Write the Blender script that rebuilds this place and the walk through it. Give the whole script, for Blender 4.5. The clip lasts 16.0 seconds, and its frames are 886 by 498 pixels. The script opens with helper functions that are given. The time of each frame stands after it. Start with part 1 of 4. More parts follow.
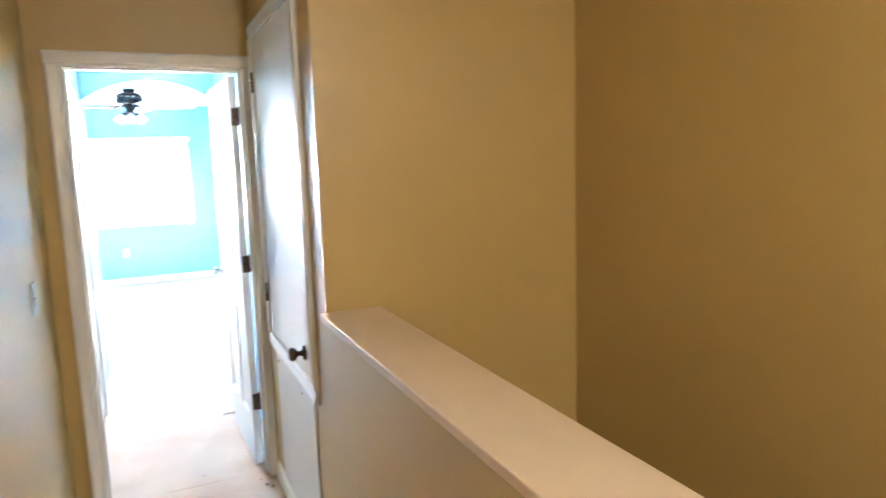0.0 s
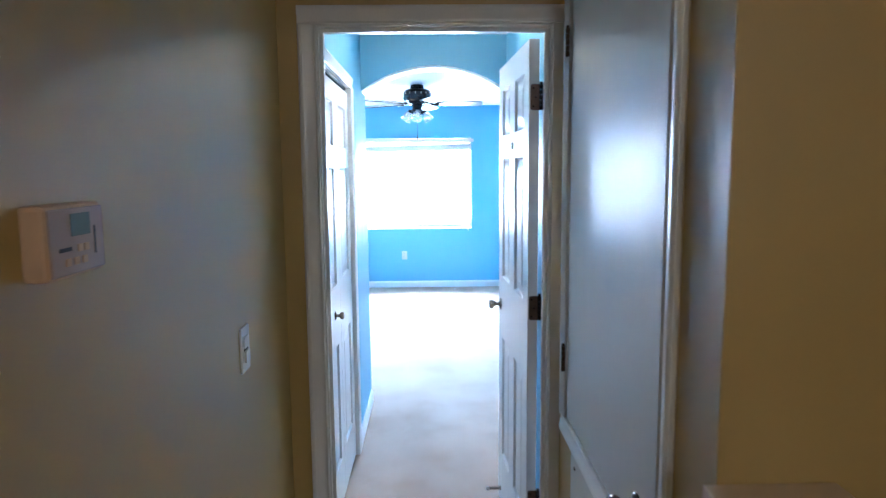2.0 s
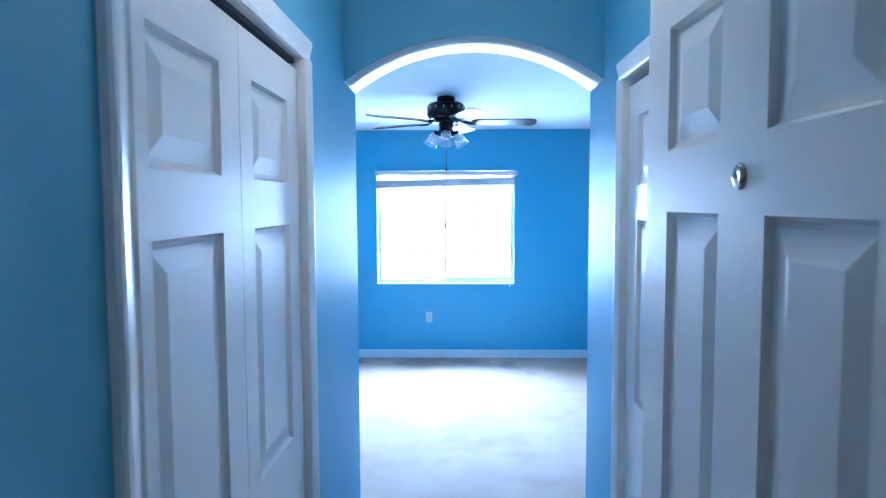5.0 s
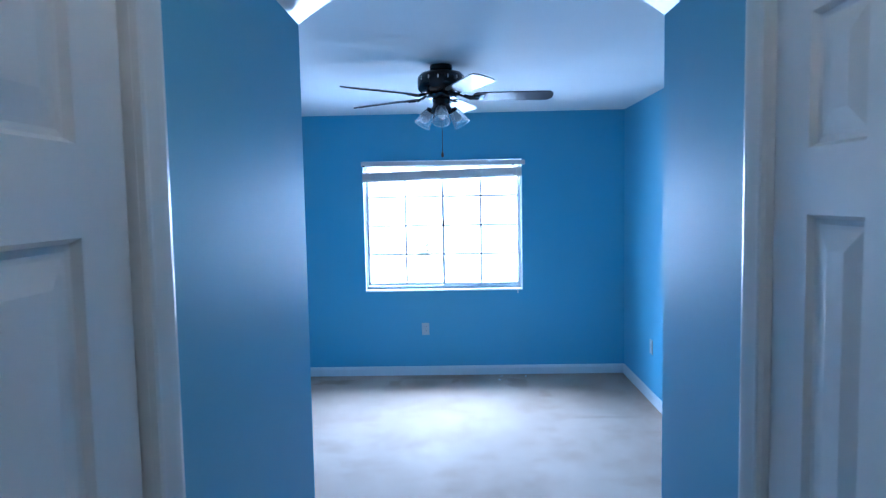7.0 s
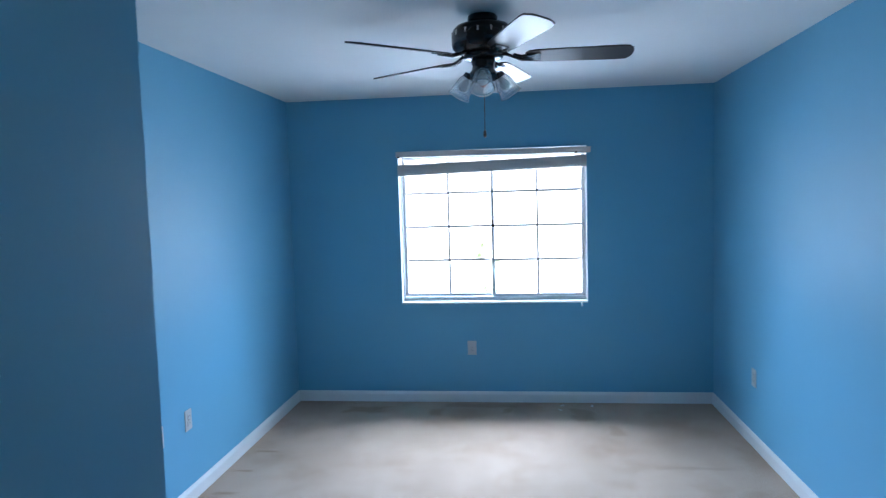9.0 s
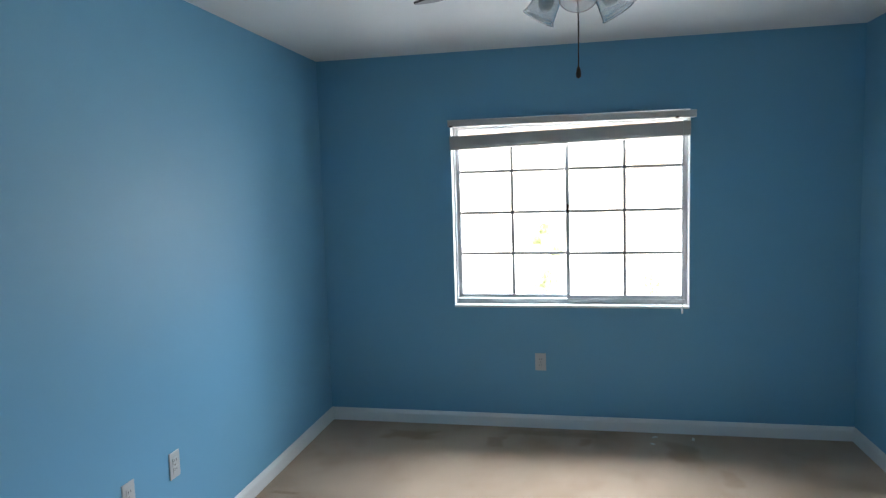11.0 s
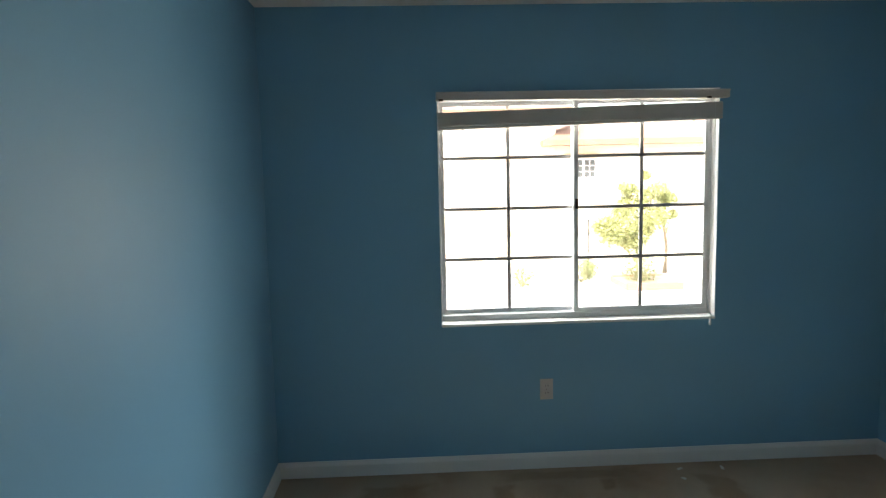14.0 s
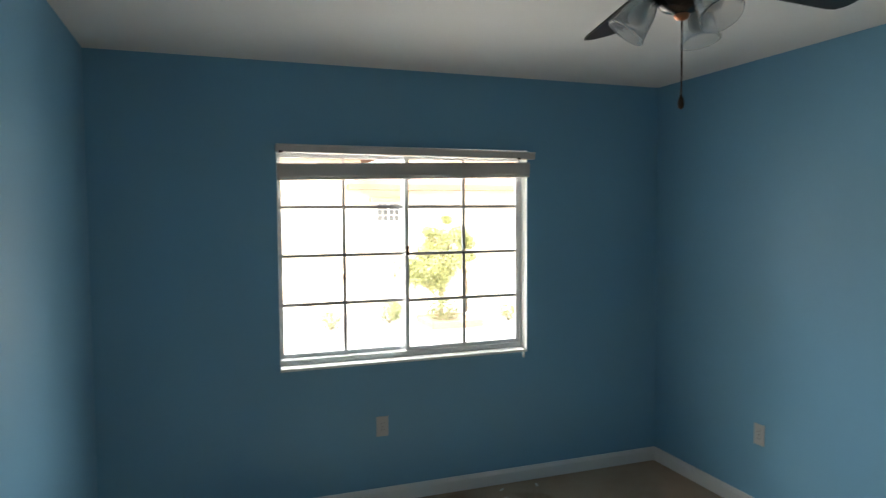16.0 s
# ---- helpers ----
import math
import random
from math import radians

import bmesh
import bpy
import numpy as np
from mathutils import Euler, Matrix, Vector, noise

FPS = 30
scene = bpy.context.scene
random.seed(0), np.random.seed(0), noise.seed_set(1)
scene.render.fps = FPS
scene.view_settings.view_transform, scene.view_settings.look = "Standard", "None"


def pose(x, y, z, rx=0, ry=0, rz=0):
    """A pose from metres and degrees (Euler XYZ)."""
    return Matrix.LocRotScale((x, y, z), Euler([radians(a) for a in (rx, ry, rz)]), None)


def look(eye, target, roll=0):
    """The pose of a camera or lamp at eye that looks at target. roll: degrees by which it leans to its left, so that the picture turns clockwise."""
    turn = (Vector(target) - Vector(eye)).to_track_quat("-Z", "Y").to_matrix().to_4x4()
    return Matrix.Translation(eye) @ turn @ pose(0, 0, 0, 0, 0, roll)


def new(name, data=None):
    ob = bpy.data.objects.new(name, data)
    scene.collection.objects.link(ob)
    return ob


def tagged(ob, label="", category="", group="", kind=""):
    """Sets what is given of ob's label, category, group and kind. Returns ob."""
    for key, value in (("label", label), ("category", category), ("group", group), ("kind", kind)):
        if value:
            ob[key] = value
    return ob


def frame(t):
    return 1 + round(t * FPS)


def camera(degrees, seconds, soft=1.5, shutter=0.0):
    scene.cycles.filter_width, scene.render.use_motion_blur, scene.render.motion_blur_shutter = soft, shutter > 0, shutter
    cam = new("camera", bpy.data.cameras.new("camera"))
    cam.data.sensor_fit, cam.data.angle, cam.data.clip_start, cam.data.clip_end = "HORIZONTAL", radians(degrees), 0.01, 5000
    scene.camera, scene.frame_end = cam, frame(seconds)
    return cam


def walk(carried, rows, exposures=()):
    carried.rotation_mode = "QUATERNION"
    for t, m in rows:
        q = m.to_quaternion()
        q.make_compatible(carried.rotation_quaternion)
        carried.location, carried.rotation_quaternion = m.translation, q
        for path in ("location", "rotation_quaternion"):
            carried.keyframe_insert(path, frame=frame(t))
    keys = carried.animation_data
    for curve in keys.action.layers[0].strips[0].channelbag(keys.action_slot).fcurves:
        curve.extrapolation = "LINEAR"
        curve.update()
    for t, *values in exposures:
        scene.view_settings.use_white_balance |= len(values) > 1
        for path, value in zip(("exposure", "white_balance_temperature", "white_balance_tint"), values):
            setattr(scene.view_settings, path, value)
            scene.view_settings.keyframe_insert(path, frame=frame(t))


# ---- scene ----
cam = camera(68.1, 16.0, soft=1.25, shutter=0.35)
PATH = [
    (0, (1.738, -10.023, 1.634), (2.553, -8.218, 1.352), -1.9),
    (0.5, (1.842, -9.833, 1.624), (2.294, -7.908, 1.325), 0.1),
    (1, (1.874, -9.591, 1.617), (2.139, -7.627, 1.351), 0.8),
    (1.5, (1.841, -9.233, 1.613), (2.016, -7.258, 1.349), -1.6),
    (2, (1.819, -8.866, 1.619), (1.853, -6.882, 1.373), -0.5),
    (2.5, (1.814, -8.533, 1.618), (1.812, -6.543, 1.42), 0.4),
    (3, (1.784, -8.164, 1.655), (1.795, -6.174, 1.454), -1.4),
    (3.5, (1.803, -7.827, 1.661), (1.761, -5.836, 1.475), -1.3),
    (4, (1.806, -7.532, 1.674), (1.748, -5.54, 1.509), -0.2),
    (6.5, (1.784, -6.309, 1.669), (1.735, -4.314, 1.534), -0.7),
    (7, (1.782, -6.091, 1.656), (1.73, -4.098, 1.504), -1.1),
    (7.5, (1.789, -5.84, 1.684), (1.702, -3.852, 1.481), -1.0),
    (8, (1.818, -5.596, 1.636), (1.724, -3.607, 1.449), -0.5),
    (8.5, (1.814, -5.392, 1.639), (1.712, -3.402, 1.47), -1.1),
    (9, (1.827, -5.161, 1.63), (1.599, -3.18, 1.479), -1.6),
    (9.5, (1.858, -4.935, 1.621), (1.5, -2.975, 1.45), -0.7),
    (10, (1.83, -4.713, 1.599), (1.394, -2.769, 1.415), -1.6),
    (12.5, (1.263, -3.611, 1.594), (0.982, -1.643, 1.376), -1.2),
    (13, (1.093, -3.534, 1.509), (0.863, -1.563, 1.257), -0.6),
    (13.5, (0.911, -3.44, 1.551), (0.866, -1.452, 1.337), -1.0),
    (14, (0.759, -3.392, 1.599), (0.845, -1.406, 1.373), -1.3),
    (14.5, (0.638, -3.424, 1.609), (0.9, -1.461, 1.329), -1.6),
    (15, (0.567, -3.493, 1.571), (0.988, -1.553, 1.329), -1.6),
    (15.5, (0.528, -3.557, 1.623), (1.038, -1.631, 1.455), -1.7),
    (16, (0.541, -3.557, 1.64), (1.216, -1.678, 1.532), -0.4),
]
EXPOSURES = [
    (0.0, 8.6, 5150, 10), (1.0, 7.8, 4800, 10), (2.0, 6.95, 4450, 10), (3.0, 6.5, 4150, 10), (4.0, 6.25, 3950, 10), (6.5, 5.0, 4050, 10), (8.0, 4.6, 4300, 10),
    (9.5, 4.3, 5150, 10), (10.0, 4.25, 5450, 10), (12.5, 3.83, 6600, 10), (14.5, 3.52, 7000, 10), (16.0, 3.58, 7000, 10),
]
walk(cam, [(t, look(eye, target, roll)) for t, eye, target, roll in PATH], EXPOSURES)

# ---- light ----
world = bpy.data.worlds.new("sky")
scene.world = world
world.use_nodes = True
wn = world.node_tree
sky = wn.nodes.new("ShaderNodeTexSky")
sky.sky_type, sky.sun_disc = "NISHITA", False
sky.sun_elevation, sky.sun_rotation = radians(52), radians(208)
sky.air_density, sky.dust_density, sky.ozone_density = 1.0, 4.0, 1.0
wn.links.new(sky.outputs["Color"], wn.nodes["Background"].inputs["Color"])
wn.nodes["Background"].inputs["Strength"].default_value = 0.10

sun_data = bpy.data.lights.new("sun", "SUN")
sun_data.energy, sun_data.angle, sun_data.color = 1.2, radians(12), (1.0, 0.96, 0.9)
sun = new("sun", sun_data)
sun.matrix_world = look((-9, -16, 24), (0, 0, 0))

# the bright hazy sky above the yard, and the pale yard's own glow, as the room gets them through the window
skylight = bpy.data.lights.new("window_skylight", "AREA")
skylight.shape, skylight.size, skylight.size_y = "RECTANGLE", 2.2, 1.1
skylight.energy, skylight.color, skylight.spread = 7.5, (0.92, 0.97, 1.0), radians(105)
new("window_skylight", skylight).matrix_world = look((1.62, 1.10, 1.92), (1.62, 0.10, 0.86))
yard_glow = bpy.data.lights.new("window_yard_glow", "AREA")
yard_glow.shape, yard_glow.size, yard_glow.size_y = "RECTANGLE", 1.44, 1.16
yard_glow.energy, yard_glow.color = 1.35, (0.95, 0.98, 1.0)
new("window_yard_glow", yard_glow).matrix_world = look((1.625, 0.30, 1.45), (1.625, -0.70, 1.28))

hall_lamp = bpy.data.lights.new("hall_light", "POINT")
hall_lamp.energy, hall_lamp.color, hall_lamp.shadow_soft_size = 0.29, (1.0, 0.85, 0.66), 0.09
new("hall_light", hall_lamp).location = (2.35, -11.2, 2.24)


# ---- materials ----
def nodes(name):
    m = bpy.data.materials.new(name)
    m.use_nodes = True
    t = m.node_tree
    return m, t, t.nodes["Principled BSDF"]


def noise_tex(t, scale, detail=3.0, stretch=None, rough=0.55):
    tex = t.nodes.new("ShaderNodeTexNoise")
    tex.inputs["Scale"].default_value, tex.inputs["Detail"].default_value = scale, detail
    tex.inputs["Roughness"].default_value = rough
    geo = t.nodes.new("ShaderNodeNewGeometry")
    if stretch:
        mp = t.nodes.new("ShaderNodeMapping")
        mp.inputs["Scale"].default_value = stretch
        t.links.new(geo.outputs["Position"], mp.inputs["Vector"])
        t.links.new(mp.outputs["Vector"], tex.inputs["Vector"])
    else:
        t.links.new(geo.outputs["Position"], tex.inputs["Vector"])
    return tex


def ramp(t, src, stops):
    r = t.nodes.new("ShaderNodeValToRGB")
    e = r.color_ramp.elements
    while len(e) < len(stops):
        e.new(0.5)
    for el, (p, c) in zip(e, stops):
        el.position, el.color = p, (*c, 1)
    t.links.new(src, r.inputs["Fac"])
    return r.outputs["Color"]


def mult(t, a, b, fac=1.0):
    mx = t.nodes.new("ShaderNodeMix")
    mx.data_type, mx.blend_type = "RGBA", "MULTIPLY"
    mx.inputs["Factor"].default_value = fac
    t.links.new(a, mx.inputs["A"])
    t.links.new(b, mx.inputs["B"])
    return mx.outputs["Result"]


def bump(t, bsdf, src, strength, distance):
    b = t.nodes.new("ShaderNodeBump")
    b.inputs["Strength"].default_value, b.inputs["Distance"].default_value = strength, distance
    t.links.new(src, b.inputs["Height"])
    t.links.new(b.outputs["Normal"], bsdf.inputs["Normal"])


def surface(name, colour, rough, metal=0.0, var=0.1, big=1.5, grain=60.0, relief=0.15, depth=0.002, spec=0.5, stretch=None, rough_var=0.06):
    """A coloured surface with uneven tone at two scales, fine relief and uneven gloss."""
    m, t, b = nodes(name)
    lo, hi = 1 - var, 1 + var
    n1 = noise_tex(t, big, 4, stretch)
    n2 = noise_tex(t, grain, 3, stretch)
    c1 = ramp(t, n1.outputs["Fac"], [(0.3, [c * lo for c in colour]), (0.7, [min(1, c * hi) for c in colour])])
    c2 = ramp(t, n2.outputs["Fac"], [(0.3, [1 - var * 0.6] * 3), (0.7, [1.0] * 3)])
    t.links.new(mult(t, c1, c2), b.inputs["Base Color"])
    r = t.nodes.new("ShaderNodeMapRange")
    r.inputs["To Min"].default_value, r.inputs["To Max"].default_value = max(0.02, rough - rough_var), min(1, rough + rough_var)
    t.links.new(n1.outputs["Fac"], r.inputs["Value"])
    t.links.new(r.outputs["Result"], b.inputs["Roughness"])
    b.inputs["Metallic"].default_value = metal
    b.inputs["Specular IOR Level"].default_value = spec
    if relief:
        bump(t, b, n2.outputs["Fac"], relief, depth)
    return m


def stain_shade_patch(t, x, y, half_x, half_y, colour):
    """A roughly rectangular patch with ragged edges, at a place on the floor, for stains and painted shade."""
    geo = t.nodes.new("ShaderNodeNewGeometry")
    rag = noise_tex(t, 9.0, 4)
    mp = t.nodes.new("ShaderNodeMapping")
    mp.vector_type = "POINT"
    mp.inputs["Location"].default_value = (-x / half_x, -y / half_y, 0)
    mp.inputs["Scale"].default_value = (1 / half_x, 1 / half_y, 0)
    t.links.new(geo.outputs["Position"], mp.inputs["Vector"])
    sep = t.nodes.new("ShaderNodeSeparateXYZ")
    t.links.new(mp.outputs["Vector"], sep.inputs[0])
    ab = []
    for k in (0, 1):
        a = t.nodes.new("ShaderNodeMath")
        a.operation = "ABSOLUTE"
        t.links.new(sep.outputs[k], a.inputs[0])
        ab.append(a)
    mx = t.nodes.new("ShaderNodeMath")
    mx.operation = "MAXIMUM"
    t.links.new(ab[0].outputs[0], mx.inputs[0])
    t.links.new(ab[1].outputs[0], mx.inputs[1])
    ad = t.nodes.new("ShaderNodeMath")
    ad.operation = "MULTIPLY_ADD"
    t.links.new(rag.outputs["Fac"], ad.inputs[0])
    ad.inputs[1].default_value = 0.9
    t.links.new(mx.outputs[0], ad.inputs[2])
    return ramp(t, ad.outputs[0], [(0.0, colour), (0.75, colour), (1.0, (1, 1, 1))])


def carpet_material():
    m, t, b = nodes("carpet")
    patch = noise_tex(t, 1.3, 5)
    lanes = noise_tex(t, 1.1, 2, (1.5, 0.6, 1))
    stains = noise_tex(t, 2.6, 4, None, 0.6)
    tuft = noise_tex(t, 260, 2)
    c = ramp(t, patch.outputs["Fac"], [(0.3, (0.45, 0.315, 0.21)), (0.7, (0.54, 0.402, 0.285))])
    c = mult(t, c, ramp(t, lanes.outputs["Fac"], [(0.36, (0.84, 0.83, 0.81)), (0.62, (1, 1, 1))]))
    c = mult(t, c, ramp(t, stains.outputs["Fac"], [(0.30, (0.88, 0.85, 0.81)), (0.50, (1, 1, 1))]))
    c = mult(t, c, ramp(t, tuft.outputs["Fac"], [(0.3, (0.7, 0.7, 0.7)), (0.65, (1, 1, 1))]))
    c = mult(t, c, stain_shade_patch(t, 2.285, -0.30, 0.20, 0.28, (0.74, 0.70, 0.64)))
    c = mult(t, c, stain_shade_patch(t, 0.15, -1.10, 0.15, 0.030, (0.72, 0.66, 0.58)))
    c = mult(t, c, stain_shade_patch(t, 0.12, -1.41, 0.13, 0.032, (0.72, 0.66, 0.58)))
    c = mult(t, c, stain_shade_patch(t, 0.15, -1.72, 0.14, 0.035, (0.72, 0.66, 0.58)))
    # much darker strip along the foot of the hall cupboard wall
    c = mult(t, c, stain_shade_patch(t, 2.235, -7.10, 0.035, 0.42, (0.42, 0.38, 0.34)))
    c = mult(t, c, stain_shade_patch(t, 1.85, -6.61, 0.36, 0.018, (0.80, 0.78, 0.75)))
    c = mult(t, c, stain_shade_patch(t, 2.85, -1.25, 0.42, 0.05, (0.85, 0.84, 0.83)))
    # band along the window wall: stain, with the shade under the sill painted in
    c = mult(t, c, stain_shade_patch(t, 1.55, -0.10, 0.75, 0.10, (0.80, 0.77, 0.73)))
    c = mult(t, c, stain_shade_patch(t, 1.18, -0.27, 0.12, 0.16, (0.78, 0.73, 0.66)))
    c = mult(t, c, stain_shade_patch(t, 1.72, -0.22, 0.07, 0.12, (0.76, 0.71, 0.65)))
    c = mult(t, c, stain_shade_patch(t, 0.62, -0.22, 0.35, 0.15, (0.76, 0.70, 0.62)))
    c = mult(t, c, stain_shade_patch(t, 2.48, -0.62, 0.10, 0.22, (0.84, 0.80, 0.75)))
    t.links.new(c, b.inputs["Base Color"])
    b.inputs["Roughness"].default_value = 0.95
    b.inputs["Specular IOR Level"].default_value = 0.1
    b.inputs["Sheen Weight"].default_value = 0.2
    bump(t, b, tuft.outputs["Fac"], 0.7, 0.006)
    return m


def glass_material():
    m, t, b = nodes("window_glass")
    t.nodes.remove(b)
    out = t.nodes["Material Output"]
    clear, gloss = t.nodes.new("ShaderNodeBsdfTransparent"), t.nodes.new("ShaderNodeBsdfGlossy")
    gloss.inputs["Roughness"].default_value = 0.02
    clear.inputs["Color"].default_value = (0.95, 0.97, 0.96, 1)
    fr, mx = t.nodes.new("ShaderNodeFresnel"), t.nodes.new("ShaderNodeMixShader")
    fr.inputs["IOR"].default_value = 1.3
    t.links.new(fr.outputs[0], mx.inputs[0])
    t.links.new(clear.outputs[0], mx.inputs[1])
    t.links.new(gloss.outputs[0], mx.inputs[2])
    t.links.new(mx.outputs[0], out.inputs["Surface"])
    return m


def shade_glass_material():
    m, t, b = nodes("frosted_shade_glass")
    b.inputs["Base Color"].default_value = (0.93, 0.94, 0.94, 1)
    b.inputs["Transmission Weight"].default_value = 0.85
    b.inputs["IOR"].default_value = 1.25
    n = noise_tex(t, 40, 2)
    r = t.nodes.new("ShaderNodeMapRange")
    r.inputs["To Min"].default_value, r.inputs["To Max"].default_value = 0.12, 0.3
    t.links.new(n.outputs["Fac"], r.inputs["Value"])
    t.links.new(r.outputs["Result"], b.inputs["Roughness"])
    return m


def glow_material(name, colour, strength):
    m, t, b = nodes(name)
    b.inputs["Base Color"].default_value = (0.9, 0.88, 0.82, 1)
    b.inputs["Emission Color"].default_value = (*colour, 1)
    b.inputs["Emission Strength"].default_value = strength
    return m


def leaf_material(name, lo, hi):
    m, t, b = nodes(name)
    geo = t.nodes.new("ShaderNodeNewGeometry")
    t.links.new(ramp(t, geo.outputs["Random Per Island"], [(0.0, lo), (1.0, hi)]), b.inputs["Base Color"])
    b.inputs["Roughness"].default_value = 0.55
    return m


BLUE = surface("blue_wall_paint", (0.19, 0.415, 0.58), 0.52, var=0.03, big=0.8, grain=190, relief=0.10, depth=0.0015, spec=0.34)
TAN = surface("tan_wall_paint", (0.48, 0.345, 0.11), 0.40, var=0.03, big=0.8, grain=190, relief=0.08, depth=0.0015, spec=0.65)
CEIL = surface("ceiling_paint", (0.82, 0.81, 0.78), 0.9, var=0.03, big=1.1, grain=120, relief=0.25, depth=0.003, spec=0.2)
WHITE = surface("white_trim_paint", (0.80, 0.79, 0.76), 0.30, var=0.03, big=2.0, grain=90, relief=0.05, depth=0.001)
DOORW = surface("white_door_paint", (0.78, 0.76, 0.73), 0.37, var=0.03, big=1.6, grain=60, relief=0.02, depth=0.0005, spec=0.36)
CREAM = surface("cream_ledge_paint", (0.70, 0.56, 0.38), 0.38, var=0.05, big=2.2, grain=80, relief=0.06, depth=0.001)
CABW = surface("cabinet_gloss_paint", (0.66, 0.66, 0.64), 0.40, var=0.03, big=1.4, grain=20, relief=0.03, depth=0.001, spec=0.28, rough_var=0.04)
CARPET = carpet_material()
OUTLETP = surface("aged_outlet_plastic", (0.55, 0.54, 0.51), 0.4, var=0.03, relief=0)
PLATE = surface("white_plastic", (0.78, 0.77, 0.73), 0.25, var=0.02, relief=0, spec=0.6)
FACE = surface("aged_thermostat_face", (0.44, 0.34, 0.27), 0.6, var=0.03, relief=0, spec=0.25)
BEIGE = surface("beige_plastic", (0.60, 0.41, 0.24), 0.6, var=0.03, relief=0, spec=0.25)
SLOT = surface("dark_slot", (0.03, 0.03, 0.03), 0.6, var=0.05, relief=0)
LCD = surface("grey_display", (0.16, 0.20, 0.18), 0.15, var=0.05, relief=0)
BRONZE = surface("aged_bronze", (0.10, 0.065, 0.045), 0.33, metal=0.85, var=0.2, big=20, relief=0.05)
NICKEL = surface("brushed_nickel", (0.42, 0.37, 0.31), 0.28, metal=1.0, var=0.1, big=25, relief=0.03)
FANDARK = surface("dark_bronze_enamel", (0.022, 0.018, 0.016), 0.25, metal=0.3, var=0.15, big=12, relief=0.03)
BLADE = surface("dark_walnut_blade", (0.04, 0.024, 0.018), 0.33, var=0.25, big=5, grain=40, relief=0.05, depth=0.001, stretch=(1, 8, 1))
COPPER = surface("copper_finial", (0.45, 0.18, 0.09), 0.3, metal=1.0, var=0.1, big=20, relief=0)
VINYL = surface("window_vinyl", (0.66, 0.66, 0.66), 0.4, var=0.04, big=3, relief=0.03)
# grille bars darker than the frame: their backlit shade is put into the colour
BACKLIT_MUNTIN = surface("grille_bar", (0.42, 0.41, 0.40), 0.45, var=0.04, big=3, relief=0)
SLAT = surface("blind_slat", (0.60, 0.55, 0.50), 0.5, var=0.05, big=4, relief=0.02)
GLASS = glass_material()
SHADE = shade_glass_material()
GLOW = glow_material("lit_opal_glass", (1.0, 0.72, 0.44), 0.5)
STUCCO = surface("cream_stucco", (0.74, 0.64, 0.52), 0.9, var=0.06, big=0.6, grain=30, relief=0.4, depth=0.01)
ROOF = surface("clay_roof", (0.26, 0.15, 0.10), 0.85, var=0.2, big=1.2, grain=8, relief=0.4, depth=0.02)
DARKGLASS = surface("far_window_glass", (0.085, 0.088, 0.092), 0.1, var=0.1, relief=0)
# far panes that wash out in daylight: the brightness is put into this colour
PALEGLASS = surface("sky_washed_window_glass", (0.42, 0.42, 0.42), 0.2, var=0.08, relief=0)
PAVE = surface("pale_concrete", (0.58, 0.55, 0.50), 0.9, var=0.10, big=0.25, grain=6, relief=0.2, depth=0.01)
WOODWALL = surface("terracotta_garden_wall", (0.30, 0.17, 0.10), 0.9, var=0.12, big=0.8, grain=8, relief=0.3, depth=0.01)
BARK = surface("bark", (0.28, 0.22, 0.15), 0.9, var=0.25, big=4, grain=25, relief=0.6, depth=0.02)
LEAF = leaf_material("yellow_green_leaves", (0.14, 0.16, 0.05), (0.36, 0.36, 0.16))
HEDGE = leaf_material("shrub_leaves", (0.09, 0.11, 0.035), (0.18, 0.20, 0.075))


# ---- mesh helpers ----
def box(bm, x0, x1, y0, y1, z0, z1, bevel=0.0, seg=2):
    g = bmesh.ops.create_cube(bm, size=1.0)
    bmesh.ops.transform(bm, matrix=Matrix.Translation(((x0 + x1) / 2, (y0 + y1) / 2, (z0 + z1) / 2)) @ Matrix.Diagonal((x1 - x0, y1 - y0, z1 - z0, 1)), verts=g["verts"])
    if bevel:
        es = list({e for v in g["verts"] for e in v.link_edges})
        bmesh.ops.bevel(bm, geom=es, offset=bevel, segments=seg, affect="EDGES", profile=0.5)
    return bm


def boxes(*rows, bevel=0.0):
    bm = bmesh.new()
    for r in rows:
        box(bm, *r, bevel=bevel)
    return bm


def plate(us, vs, holes, t, m=Matrix()):
    """A flat plate of thickness t along local y, gridded by us (local x) and vs (local z), left open in the holes (u0, u1, v0, v1)."""
    bm = bmesh.new()
    nu, nv = len(us) - 1, len(vs) - 1

    def solid(i, j):
        if not (0 <= i < nu and 0 <= j < nv):
            return False
        u, v = (us[i] + us[i + 1]) / 2, (vs[j] + vs[j + 1]) / 2
        return not any(a < u < b and c < v < d for a, b, c, d in holes)

    verts = {}

    def at(i, j, y):
        if (i, j, y) not in verts:
            verts[i, j, y] = bm.verts.new(m @ Vector((us[i], y, vs[j])))
        return verts[i, j, y]

    for i in range(nu):
        for j in range(nv):
            if not solid(i, j):
                continue
            corners = ((i, j), (i + 1, j), (i + 1, j + 1), (i, j + 1))
            bm.faces.new([at(*c, 0.0) for c in corners])
            bm.faces.new([at(*c, t) for c in reversed(corners)])
            for k, (di, dj) in enumerate(((0, -1), (1, 0), (0, 1), (-1, 0))):
                if not solid(i + di, j + dj):
                    a, b = corners[k], corners[(k + 1) % 4]
                    bm.faces.new((at(*a, 0.0), at(*a, t), at(*b, t), at(*b, 0.0)))
    return bm


